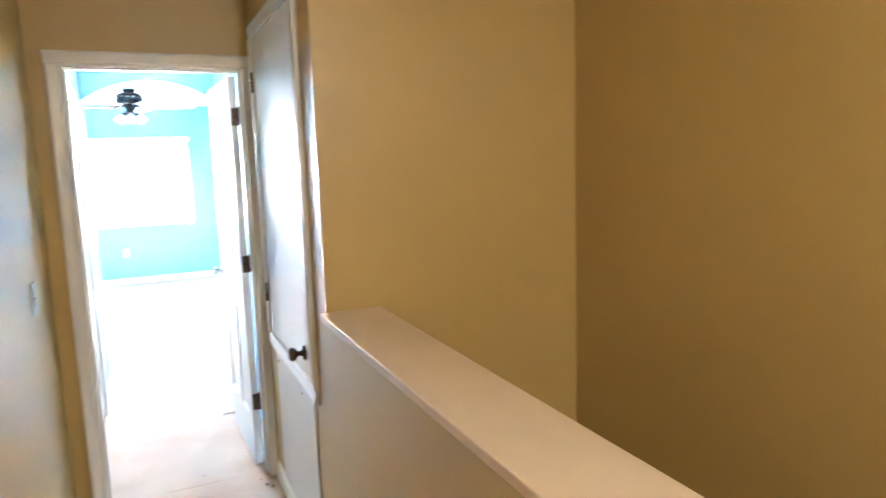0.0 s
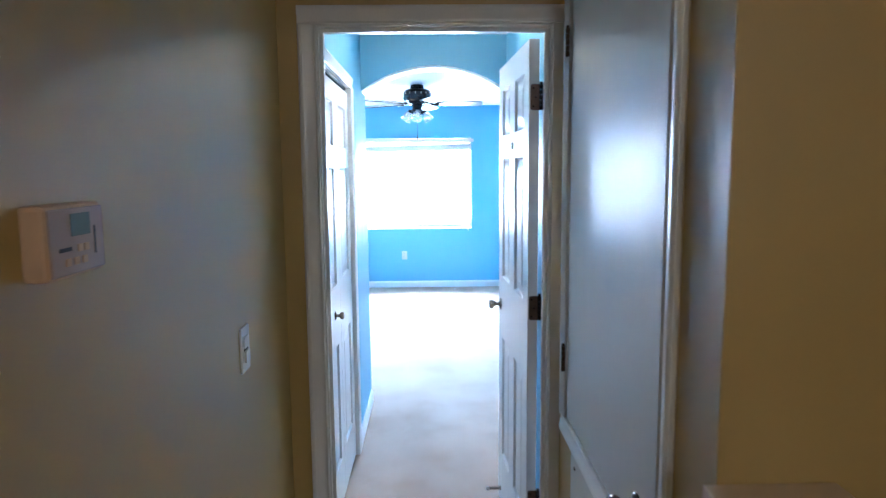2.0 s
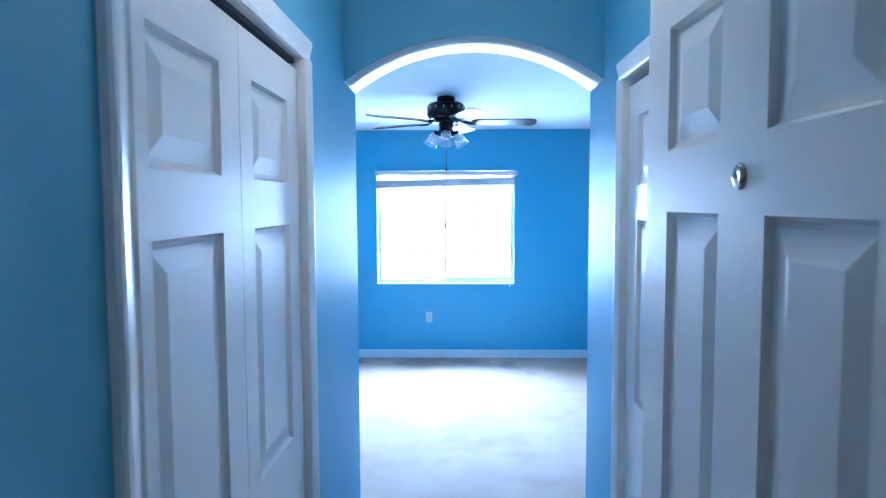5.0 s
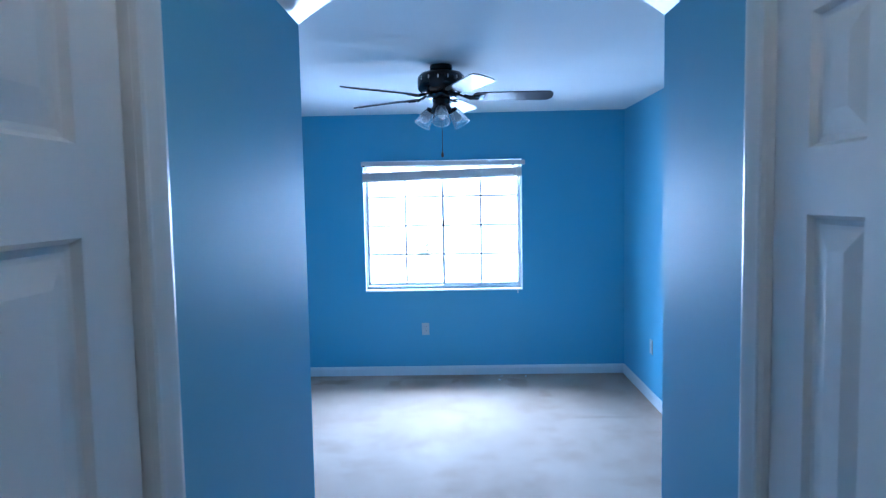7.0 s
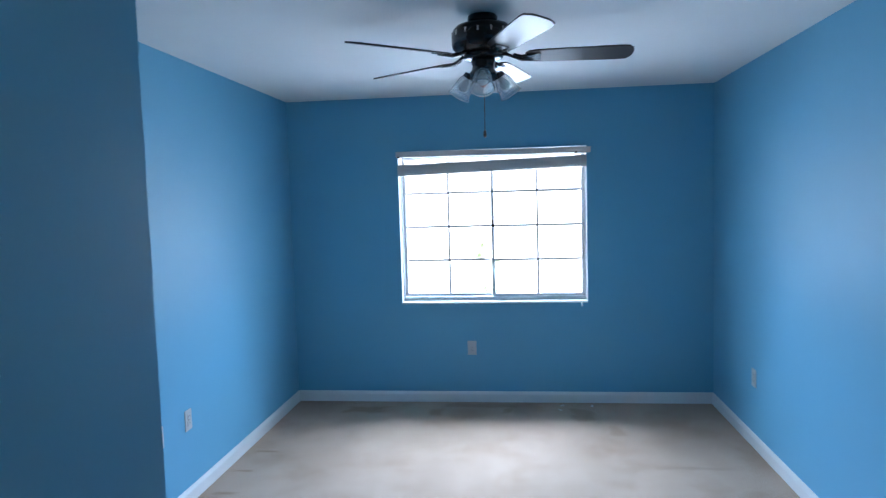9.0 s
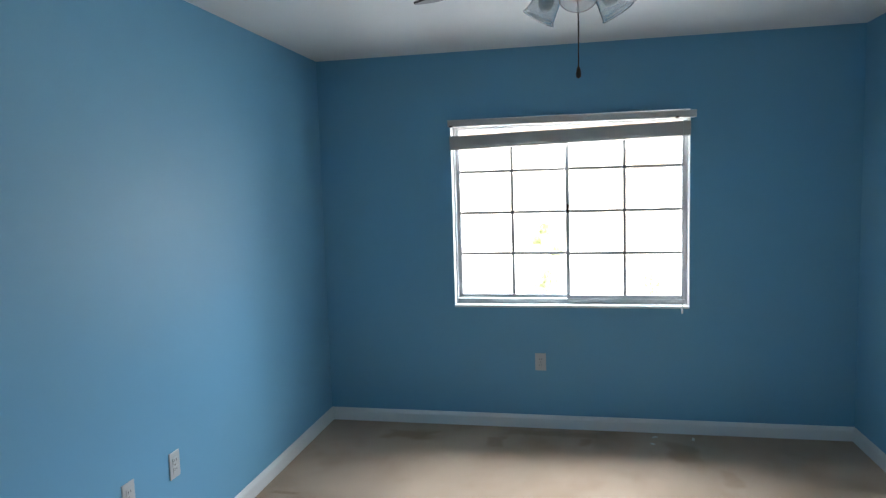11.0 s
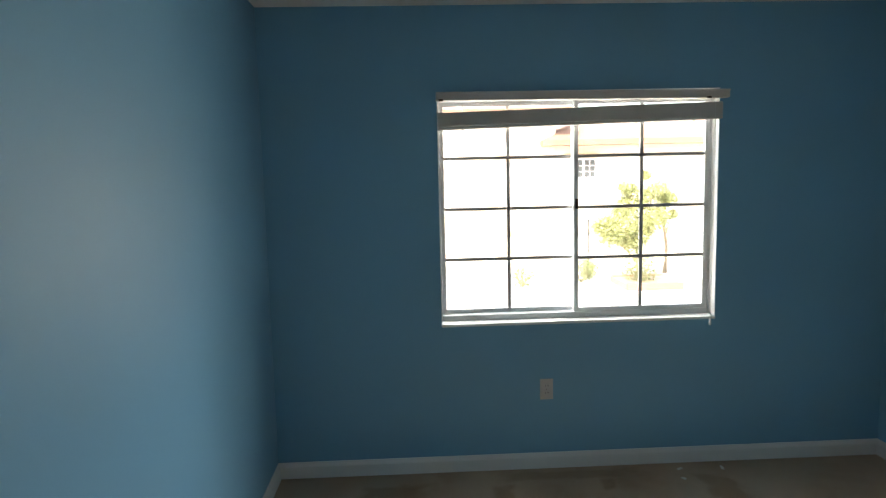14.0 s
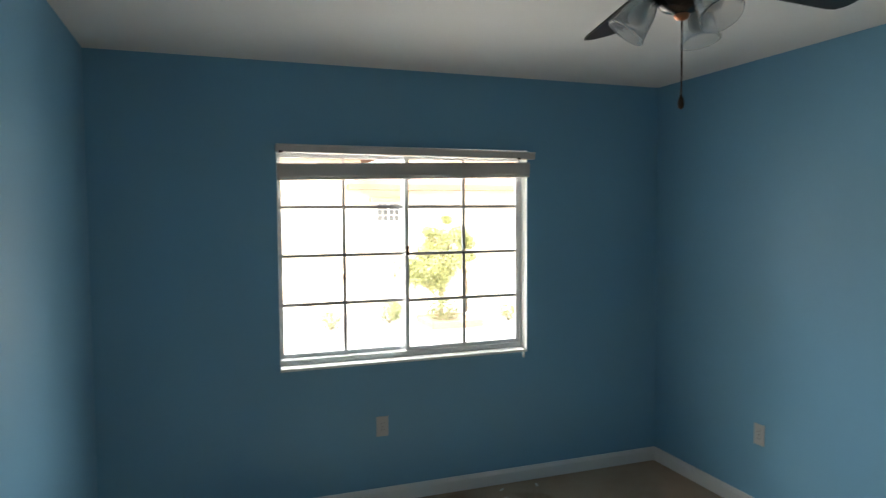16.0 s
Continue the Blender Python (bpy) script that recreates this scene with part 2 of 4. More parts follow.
def extrude_profile(bm, pts, length, m=Matrix()):
    """A profile in the local x-z plane drawn out along local y, then placed by m."""
    a = [bm.verts.new(m @ Vector((x, 0, z))) for x, z in pts]
    b = [bm.verts.new(m @ Vector((x, length, z))) for x, z in pts]
    n = len(pts)
    for i in range(n):
        bm.faces.new((a[i], a[(i + 1) % n], b[(i + 1) % n], b[i]))
    bm.faces.new(list(reversed(a)))
    bm.faces.new(b)
    bmesh.ops.recalc_face_normals(bm, faces=bm.faces)
    return bm


def lathe(bm, prof, seg=24, m=Matrix(), cap=True):
    """A turned shape: rows of (radius, height) round local z."""
    rings = []
    for r, z in prof:
        rings.append([bm.verts.new(m @ Vector((r * math.cos(2 * math.pi * i / seg), r * math.sin(2 * math.pi * i / seg), z))) for i in range(seg)])
    for p, q in zip(rings, rings[1:]):
        for i in range(seg):
            f = bm.faces.new((p[i], p[(i + 1) % seg], q[(i + 1) % seg], q[i]))
            f.smooth = True
    if cap:
        bm.faces.new(list(reversed(rings[0])))
        bm.faces.new(rings[-1])
    return bm


def tube(bm, pts, r, seg=8):
    """A round bar through the points."""
    pts = [Vector(p) for p in pts]
    rings = []
    for i, p in enumerate(pts):
        d = (pts[min(i + 1, len(pts) - 1)] - pts[max(i - 1, 0)]).normalized()
        q = d.to_track_quat("Z", "Y").to_matrix()
        rad = r[i] if isinstance(r, (list, tuple)) else r
        rings.append([bm.verts.new(p + q @ Vector((rad * math.cos(2 * math.pi * k / seg), rad * math.sin(2 * math.pi * k / seg), 0))) for k in range(seg)])
    for a, b in zip(rings, rings[1:]):
        for k in range(seg):
            f = bm.faces.new((a[k], a[(k + 1) % seg], b[(k + 1) % seg], b[k]))
            f.smooth = True
    bm.faces.new(list(reversed(rings[0])))
    bm.faces.new(rings[-1])
    return bm


def mesh_of(name, bm, material):
    bmesh.ops.recalc_face_normals(bm, faces=bm.faces)
    me = bpy.data.meshes.new(name)
    bm.to_mesh(me)
    bm.free()
    me.materials.append(material)
    return me


def part(name, bm, material, parent, label=""):
    ob = new(name, bm if isinstance(bm, bpy.types.Mesh) else mesh_of(name, bm, material))
    ob.parent = parent
    return tagged(ob, label)


def structure(name, bm, material, label, category):
    return tagged(new(name, mesh_of(name, bm, material)), label, category, kind="structure")


def thing(name, m, label, category, group="", kind=""):
    ob = new(name)
    ob.empty_display_size = 0.1
    ob.matrix_world = m
    return tagged(ob, label, category, group, kind)


# ---- plan ----
XR, H = 3.302, 2.44                 # bedroom's right wall, ceiling height
VL, VR = 1.386, 2.298               # passage walls
HL, HR = 1.325, 2.258               # hall walls
ARCH0, ARCH1 = -4.66, -4.416        # arched wall, hall side and bedroom side
DOOR0, DOOR1 = -6.67, -6.55         # door wall
OPL, OPR, OPH = 1.457, 2.214, 2.075  # bedroom door's opening
STAIR_Y, STAIR_X, BACK = -7.905, 3.27, -12.3
WL, WR, WB, WT = 0.890, 2.361, 0.80, 2.014   # window opening
LC0, LC1 = -6.195, -5.29            # closet opening on one side of the passage
RC0, RC1 = -5.59, -4.975            # closet opening on the other
CH = 2.045

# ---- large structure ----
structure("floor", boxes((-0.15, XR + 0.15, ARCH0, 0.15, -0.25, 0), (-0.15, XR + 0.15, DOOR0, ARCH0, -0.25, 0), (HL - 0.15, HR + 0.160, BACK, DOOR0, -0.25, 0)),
          CARPET, "worn beige cut-pile carpet with vacuum lanes, stains and darkened edges", "carpet")
structure("ceiling", boxes((-0.15, XR + 0.15, BACK - 0.15, 0.15, H, H + 0.15)), CEIL, "matt off-white plaster ceiling", "ceiling")
structure("wall_window", plate([-0.15, WL, WR, XR + 0.15], [0, WB, WT, H], [(WL, WR, WB, WT)], 0.15),
          BLUE, "sky blue satin painted wall round a window", "wall")
structure("wall_left", boxes((-0.15, 0, DOOR0, 0, 0, H)), BLUE, "sky blue satin painted wall with soft daylight sheen", "wall")
structure("wall_right", boxes((XR, XR + 0.15, DOOR0, 0, 0, H)), BLUE, "sky blue satin painted wall with soft daylight sheen", "wall")
structure("wall_passage_left", plate([DOOR1, LC0 - 0.012, LC1 + 0.012, ARCH0], [0, CH + 0.012, H], [(LC0 - 0.012, LC1 + 0.012, 0, CH + 0.012)], 0.12, pose(VL, 0, 0, 0, 0, 90)),
          BLUE, "sky blue wall with a closet opening", "wall")
structure("wall_passage_right", plate([DOOR1, RC0 - 0.012, RC1 + 0.012, ARCH0], [0, CH + 0.012, H], [(RC0 - 0.012, RC1 + 0.012, 0, CH + 0.012)], 0.12, pose(VR + 0.12, 0, 0, 0, 0, 90)),
          BLUE, "sky blue wall with a closet opening", "wall")


structure("wall_rear_left", boxes((0, VL, ARCH0, ARCH1, 0, H)), BLUE, "sky blue wall beside the archway", "wall")
structure("wall_rear_right", boxes((VR, XR, ARCH0, ARCH1, 0, H)), BLUE, "sky blue wall beside the archway", "wall")


def arch_header():
    """The flat wall over the passage's end, cut by a low segmental arch."""
    bm = bmesh.new()
    spring, crown, n = 2.10, 2.253, 28
    half, rise = (VR - VL) / 2, crown - spring
    radius = (half * half + rise * rise) / (2 * rise)
    cx, cz = (VL + VR) / 2, crown - radius
    a = math.asin(half / radius)
    under = [(cx + radius * math.sin(-a + 2 * a * i / n), cz + radius * math.cos(-a + 2 * a * i / n)) for i in range(n + 1)]
    for (xa, za), (xb, zb) in zip(under, under[1:]):
        v = [bm.verts.new((x, y, z)) for y in (ARCH0, ARCH1) for x, z in ((xa, za), (xb, zb), (xb, H), (xa, H))]
        bm.faces.new((v[0], v[1], v[2], v[3]))
        bm.faces.new((v[7], v[6], v[5], v[4]))
        bm.faces.new((v[4], v[5], v[1], v[0])).smooth = True
        bm.faces.new((v[3], v[2], v[6], v[7]))
    bmesh.ops.remove_doubles(bm, verts=bm.verts, dist=1e-5)
    for f in bm.faces:
        if abs(f.normal.y) < 0.5 and f.calc_center_median().z < crown + 0.01:
            f.material_index = 1
    return bm


arch = structure("wall_arch", arch_header(), BLUE, "blue header wall cut by a low white-edged arch", "archway")
arch.data.materials.append(WHITE)

# the door wall is blue towards the bedroom and tan towards the hall
MID = DOOR0 + 0.03
structure("wall_door_bedroom", boxes((0, OPL - 0.02, MID, DOOR1, 0, H), (OPR + 0.02, XR, MID, DOOR1, 0, H), (OPL - 0.02, OPR + 0.02, MID, DOOR1, OPH + 0.02, H)),
          BLUE, "sky blue wall round the bedroom doorway", "wall")
structure("wall_door_hall", boxes((HL, OPL - 0.02, DOOR0, MID, 0, H), (OPR + 0.02, XR + 0.15, DOOR0, MID, 0, H), (OPL - 0.02, OPR + 0.02, DOOR0, MID, OPH + 0.02, H)),
          TAN, "tan painted hall wall round the bedroom doorway", "wall")
structure("wall_hall_left", boxes((HL - 0.15, HL, BACK, MID, 0, H)), TAN, "tan satin painted hall wall", "wall")
CY0, CY1, CZ0, CZ1 = -7.672, -6.805, 0.80, 2.20      # cupboard's upper opening
LZ0, LZ1, LY0, LY1 = 0.09, 0.735, -7.66, -6.89      # cupboard's lower opening
structure("wall_cupboard", plate([STAIR_Y, CY0, LY0, LY1, CY1, DOOR0], [0, LZ0, LZ1, CZ0, CZ1, H], [(CY0, CY1, CZ0, CZ1), (LY0, LY1, LZ0, LZ1)], 0.10, pose(HR + 0.10, 0, 0, 0, 0, 90)),
          TAN, "tan hall wall round a built-in cupboard", "wall")
structure("wall_stair_end", boxes((HR + 0.10, STAIR_X, STAIR_Y, STAIR_Y + 0.1, -1.6, H), (HR, HR + 0.10, STAIR_Y, STAIR_Y + 0.1, -1.6, 0)), TAN, "golden tan stairwell end wall", "wall")
structure("wall_stair_side", boxes((STAIR_X, STAIR_X + 0.15, BACK, DOOR0, -1.6, H)), TAN, "golden tan stairwell side wall", "wall")
structure("wall_back", boxes((HL - 0.15, STAIR_X + 0.15, BACK - 0.15, BACK, -1.6, H)), TAN, "plain tan hall wall", "wall")
structure("stair_landing", boxes((HR + 0.02, STAIR_X, BACK, STAIR_Y, -1.75, -1.6)), CARPET, "beige carpet at the stairwell's foot", "floor")
structure("half_wall", boxes((HR, HR + 0.164, BACK, STAIR_Y, -1.6, 1.10)), TAN, "tan painted half wall beside the stairwell", "half wall")
bm = boxes((HR - 0.022, HR + 0.190, BACK, STAIR_Y + 0.0, 1.10, 1.126), bevel=0.004)
structure("half_wall_cap", bm, CREAM, "cream painted ledge capping the half wall", "ledge")


def baseboard(name, x0, y0, x1, y1):
    """A skirting board along a wall; the room lies on the left of the way from start to end."""
    a, b = Vector((x0, y0, 0)), Vector((x1, y1, 0))
    d = (b - a).normalized()
    m = Matrix.Translation(a) @ Matrix(((-d.y, d.x, 0, 0), (d.x, d.y, 0, 0), (0, 0, 1, 0), (0, 0, 0, 1)))
    pts = [(0.0, 0.0), (0.014, 0.0), (0.014, 0.062), (0.011, 0.070), (0.007, 0.078), (0.005, 0.086), (0.0, 0.086)]
    bm = bmesh.new()
    extrude_profile(bm, pts, (b - a).length, m)
    return structure(name, bm, WHITE, "white painted moulded baseboard", "baseboard")


baseboard("baseboard_window", XR, 0, 0, 0)
baseboard("baseboard_left", 0, -0.014, 0, ARCH1 + 0.014)
baseboard("baseboard_right", XR, ARCH1 + 0.014, XR, -0.014)
baseboard("baseboard_rear_left", 0, ARCH1, VL, ARCH1)
baseboard("baseboard_rear_right", VR, ARCH1, XR, ARCH1)
baseboard("baseboard_passage_left", VL, ARCH1, VL, LC1 + 0.062)
baseboard("baseboard_passage_right", VR, RC1 + 0.062, VR, ARCH1)
baseboard("baseboard_hall", HL, DOOR0, HL, BACK)
baseboard("baseboard_cupboard", HR, BACK, HR, DOOR0 - 0.014)


# ---- trim round openings ----
def casing(name, origin, u, n, width, height, label, sides="lrt", w=0.058, sill_z=0.0):
    """Moulded trim round an opening: origin at its low corner, u along the wall, n out of the wall."""
    o, u, n, up = Vector(origin), Vector(u), Vector(n), Vector((0, 0, 1))
    prof = [(0.0, 0.0), (0.0, 0.010), (0.004, 0.013), (0.010, 0.010), (0.016, 0.0105), (0.036, 0.016), (0.046, 0.018), (0.054, 0.017), (w, 0.012), (w, 0.0)]
    t = thing(name, Matrix(), label, "door trim", kind="structure")

    def strip(piece, start, across, along, length):
        m = Matrix.Translation(start) @ Matrix((across.to_tuple() + (0,), along.to_tuple() + (0,), n.to_tuple() + (0,), (0, 0, 0, 1))).transposed()
        bm = bmesh.new()
        extrude_profile(bm, prof, length, m)
        part(piece, bm, WHITE, t)

    if "l" in sides:
        strip("side_casing", o, -u, up, height)
    if "r" in sides:
        strip("side_casing", o + u * width, u, up, height)
    if "t" in sides:
        strip("head_casing", o - u * w + up * height, up, u, width + 2 * w)
    if "b" in sides:
        strip("bottom_casing", o - u * w, -up, u, width + 2 * w)
    return t


def jamb(name, x0, x1, y0, y1, h, along):
    """Lining boards in a door opening, with a stop; along: the axis of the opening's width."""
    t = thing(name, Matrix(), "white painted door jamb with stop", "door jamb", kind="structure")
    k = 0.019
    if along == "x":
        part("side_board", boxes((x0 - k, x0, y0, y1, 0, h)), WHITE, t)
        part("side_board", boxes((x1, x1 + k, y0, y1, 0, h)), WHITE, t)
        part("head_board", boxes((x0 - k, x1 + k, y0, y1, h, h + k)), WHITE, t)
        s0, s1 = y0 + 0.035, y0 + 0.07
        part("stop", boxes((x0, x0 + 0.011, s0, s1, 0, h - 0.011)), WHITE, t)
        part("stop", boxes((x1 - 0.011, x1, s0, s1, 0, h - 0.011)), WHITE, t)
        part("stop", boxes((x0, x1, s0, s1, h - 0.011, h)), WHITE, t)
    return t


for nm, xa, xb, ya, yb in (("closet_jamb_left", VL - 0.121, VL + 0.001, LC0, LC1), ("closet_jamb_right", VR - 0.001, VR + 0.121, RC0, RC1)):
    t = thing(nm, Matrix(), "white painted closet jamb", "door jamb", kind="structure")
    part("side_board", boxes((xa, xb, ya - 0.012, ya + 0.001, 0, CH)), WHITE, t)
    part("side_board", boxes((xa, xb, yb - 0.001, yb + 0.012, 0, CH)), WHITE, t)
    part("head_board", boxes((xa, xb, ya - 0.012, yb + 0.012, CH - 0.001, CH + 0.012)), WHITE, t)

jamb("door_jamb", OPL, OPR, DOOR0 - 0.001, DOOR1 + 0.001, OPH, "x")
casing("door_casing_hall", (OPL - 0.004, DOOR0, 0), (1, 0, 0), (0, -1, 0), OPR - OPL + 0.008, OPH + 0.004, "white moulded door casing on the hall side", sides="l", w=0.060)
casing("door_casing_hall_head", (OPL - 0.004, DOOR0, 0), (1, 0, 0), (0, -1, 0), OPR - OPL - 0.006, OPH + 0.004, "white moulded head casing over the doorway", sides="t", w=0.060)
structure("trim_door_side", boxes((OPR + 0.004, HR - 0.001, DOOR0 - 0.013, DOOR0, 0, OPH + 0.004), bevel=0.002), WHITE, "narrow white casing beside the doorway", "door trim")
casing("door_casing_bedroom", (OPL - 0.004, DOOR1, 0), (1, 0, 0), (0, 1, 0), OPR - OPL + 0.008, OPH + 0.004, "white moulded door casing on the bedroom side", sides="lt")
casing("closet_casing_left", (VL, LC0, 0), (0, 1, 0), (1, 0, 0), LC1 - LC0, CH, "white moulded closet door casing")
casing("closet_casing_right", (VR, RC0, 0), (0, 1, 0), (-1, 0, 0), RC1 - RC0, CH, "white moulded closet door casing")
casing("cupboard_casing", (HR, CY0, CZ0), (0, 1, 0), (-1, 0, 0), CY1 - CY0, CZ1 - CZ0, "white moulded casing round the upper cupboard door", sides="lrtb")


# ---- doors ----
def panel_bm(w, h, t):
    """A moulded raised panel, alike on both faces."""
    bm = bmesh.new()
    rows = [(0.0, 0.0008), (0.006, 0.010), (0.014, 0.0115), (0.020, 0.0105), (0.048, 0.0035), (0.050, 0.003)]
    for face in (0, 1):
        loops = []
        for ins, d in rows:
            y = d if face == 0 else t - d
            loops.append([bm.verts.new(p) for p in ((ins, y, ins), (w - ins, y, ins), (w - ins, y, h - ins), (ins, y, h - ins))])
        for a, b in zip(loops, loops[1:]):
            for i in range(4):
                bm.faces.new((a[i], a[(i + 1) % 4], b[(i + 1) % 4], b[i]))
        bm.faces.new(loops[-1])
    return bm


ROWS = [(0.23, 0.80), (1.085, 1.622), (1.722, 1.922)]


def panelled_leaf(parent, w, h, t, cols, x_off=0.0, lift=0.0):
    """Stiles and rails of one door leaf with its moulded panels; front at local y = 0."""
    rows = [(a + lift, b + lift) for a, b in ROWS]
    zs = [0.012] + [v for r in rows for v in r] + [h]
    xs = [x_off + v for v in [0.0] + [v for c in cols for v in c] + [w]]
    bm = plate(xs, zs, [(x_off + a, x_off + b, c, d) for a, b in cols for c, d in rows], t)
    leaf = part("leaf", bm, DOORW, parent)
    for c0, c1 in cols:
        for z0, z1 in rows:
            ob = part("panel", panel_bm(c1 - c0, z1 - z0, t), DOORW, leaf)
            ob.location = (x_off + c0, 0, z0)
    return leaf


def knob_bm(scale=1.0):
    bm = bmesh.new()
    s = scale
    lathe(bm, [(0.032 * s, 0), (0.032 * s, 0.004 * s), (0.026 * s, 0.009 * s), (0.012 * s, 0.012 * s), (0.010 * s, 0.026 * s), (0.013 * s, 0.034 * s), (0.023 * s, 0.040 * s),
               (0.028 * s, 0.050 * s), (0.027 * s, 0.058 * s), (0.021 * s, 0.065 * s), (0.008 * s, 0.067 * s)], 20, pose(0, 0, 0, 90))
    return bm


def hinge_bm(flat=0.035, h=0.09):
    bm = bmesh.new()
    box(bm, -flat, 0, -0.0015, 0.0015, -h / 2, h / 2, bevel=0.001, seg=1)
    for k in range(5):
        z0 = -h / 2 + k * h / 5
        lathe(bm, [(0.0065, z0 + 0.001), (0.0065, z0 + h / 5 - 0.001)], 10, Matrix.Translation((0.004, -0.002, 0)))
    lathe(bm, [(0.004, h / 2), (0.006, h / 2 + 0.004), (0.003, h / 2 + 0.008)], 10, Matrix.Translation((0.004, -0.002, 0)))
    return bm


# bedroom door, standing open into the passage; local x runs from the hinge to the lock edge
door = thing("door_1", pose(2.2015, -6.524, 0, 0, 0, 92.15), "white six-panel bedroom door standing wide open", "door", kind="structure")
panelled_leaf(door, 0.735, 2.06, 0.036, [(0.103, 0.303), (0.430, 0.630)], lift=0.035)
kn = part("door_handle", knob_bm(0.86), NICKEL, door, "round brushed nickel knob")
kn.matrix_basis = pose(0.672, 0.036, 0.985, 0, 0, 180)
kn = part("door_handle", knob_bm(0.86), NICKEL, door, "round brushed nickel knob")
kn.matrix_basis = pose(0.672, 0.0, 0.985)
bm = bmesh.new()
lathe(bm, [(0.017, 0), (0.017, 0.003), (0.012, 0.006), (0.005, 0.006), (0.005, 0.002)], 20, pose(0, 0, 0, 90))
pl = part("robe_hook_plate", bm, NICKEL, door, "small round metal fitting")
pl.matrix_basis = pose(0.366, 0.036, 1.705, 0, 0, 180)


def rounded_plate(y0, y1, z0, z1, x0, x1, r=0.008):
    """A thin plate across local x with rounded corners towards y1."""
    bm = bmesh.new()
    ring = [(y0, z0), (y0, z1)]
    for cy, cz, a0 in ((y1 - r, z1 - r, 90), (y1 - r, z0 + r, 0)):
        for k in range(6):
            a = math.radians(a0 - 18 * k)
            ring.append((cy + r * math.cos(a), cz + r * math.sin(a)))
    near = [bm.verts.new((x0, y, z)) for y, z in ring]
    far = [bm.verts.new((x1, y, z)) for y, z in ring]
    bm.faces.new(near)
    bm.faces.new(list(reversed(far)))
    for k in range(len(ring)):
        bm.faces.new((near[k], far[k], far[(k + 1) % len(ring)], near[(k + 1) % len(ring)]))
    bmesh.ops.recalc_face_normals(bm, faces=bm.faces)
    return bm


for z in (0.36, 1.108, 1.862):
    lp = part("hinge", rounded_plate(-0.001, 0.031, z - 0.045, z + 0.045, -0.0025, 0.0005), BRONZE, door, "aged bronze butt hinge on the leaf edge")
    for dz in (-0.032, 0.0, 0.032):
        bm = bmesh.new()
        lathe(bm, [(0.0038, 0.0), (0.0034, 0.001), (0.001, 0.0006)], 12, pose(-0.0025, 0.021 - 0.008 * (dz == 0), z + dz, 0, -90, 0))
        part("screw", bm, FANDARK, lp)
    bm = bmesh.new()
    for k in range(5):
        z0 = z - 0.045 + k * 0.018
        lathe(bm, [(0.005, z0 + 0.0004), (0.0072, z0 + 0.001), (0.0072, z0 + 0.017), (0.005, z0 + 0.0176)], 14, Matrix.Translation((-0.003, -0.0065, 0)))
    lathe(bm, [(0.0045, z + 0.045), (0.0062, z + 0.048), (0.004, z + 0.053)], 12, Matrix.Translation((-0.003, -0.0065, 0)))
    box(bm, -0.030, -0.003, -0.0145, -0.0115, z - 0.045, z + 0.045, bevel=0.001, seg=1)
    part("knuckle", bm, FANDARK, lp, "black hinge barrel and jamb plate")

bm = bmesh.new()
lathe(bm, [(0.012, 0), (0.012, 0.004), (0.006, 0.006), (0.006, 0.055)], 14, pose(0, 0, 0, -90))
ds = part("door_stop", bm, NICKEL, door, "sprung metal door stop")
ds.matrix_basis = pose(0.668, 0.036, 0.075)
bm = bmesh.new()
lathe(bm, [(0.007, 0.055), (0.009, 0.057), (0.009, 0.068), (0.006, 0.071)], 14, pose(0, 0, 0, -90))
part("stop_tip", bm, PLATE, ds, "white rubber tip")

# bifold closet door, closed
bifold = thing("closet_door_bifold", pose(VL - 0.010, LC0 + 0.004, 0, 0, 0, 90), "white panelled bifold closet door, closed", "closet door", kind="structure")
for k in range(2):
    lf = panelled_leaf(bifold, 0.4455, 2.015, 0.030, [(0.075, 0.345)], x_off=k * 0.4475)
kb = part("door_handle", knob_bm(0.62), NICKEL, bifold, "small round nickel knob")
kb.matrix_basis = pose(0.255, 0, 0.955)
part("track", boxes((0, 0.895, 0.006, 0.03, 2.032, 2.044)), SLOT, bifold, "dark overhead track in shadow")

# single closet door, closed
closet = thing("closet_door", pose(VR + 0.010, RC1 - 0.004, 0, 0, 0, -90), "white six-panel closet door, closed", "closet door", kind="structure")
panelled_leaf(closet, 0.607, 2.018, 0.032, [(0.105, 0.247), (0.360, 0.502)])
kb = part("door_handle", knob_bm(0.62), NICKEL, closet, "small round nickel knob")
kb.matrix_basis = pose(0.555, 0, 0.93)

# hall cupboard: tall flush door above, short flush door below
cup = thing("cupboard_door", pose(HR - 0.004, CY1 - 0.003, 0, 0, 0, -90), "white gloss flush cupboard door, closed, reflecting the window", "cupboard door", kind="structure")
part("leaf", boxes((0, CY1 - CY0 - 0.006, 0, 0.02, CZ0 + 0.003, CZ1 - 0.003), bevel=0.002), CABW, cup)
for z in (1.003, 1.995):
    hg = part("hinge", hinge_bm(0.018, 0.085), BRONZE, cup, "dark bronze hinge")
    hg.matrix_basis = pose(-0.001, -0.012, z)
kb = part("door_handle", knob_bm(0.95), BRONZE, cup, "round aged bronze knob")
kb.matrix_basis = pose(CY1 - CY0 - 0.130, 0, 0.893)
low = thing("cupboard_door_low", pose(HR - 0.006, LY1 - 0.003, 0, 0, 0, -90), "white flush access panel below the cupboard", "access panel", kind="structure")
part("leaf", boxes((0, LY1 - LY0 - 0.006, 0, 0.02, LZ0 + 0.003, LZ1 - 0.003), bevel=0.002), CABW, low)
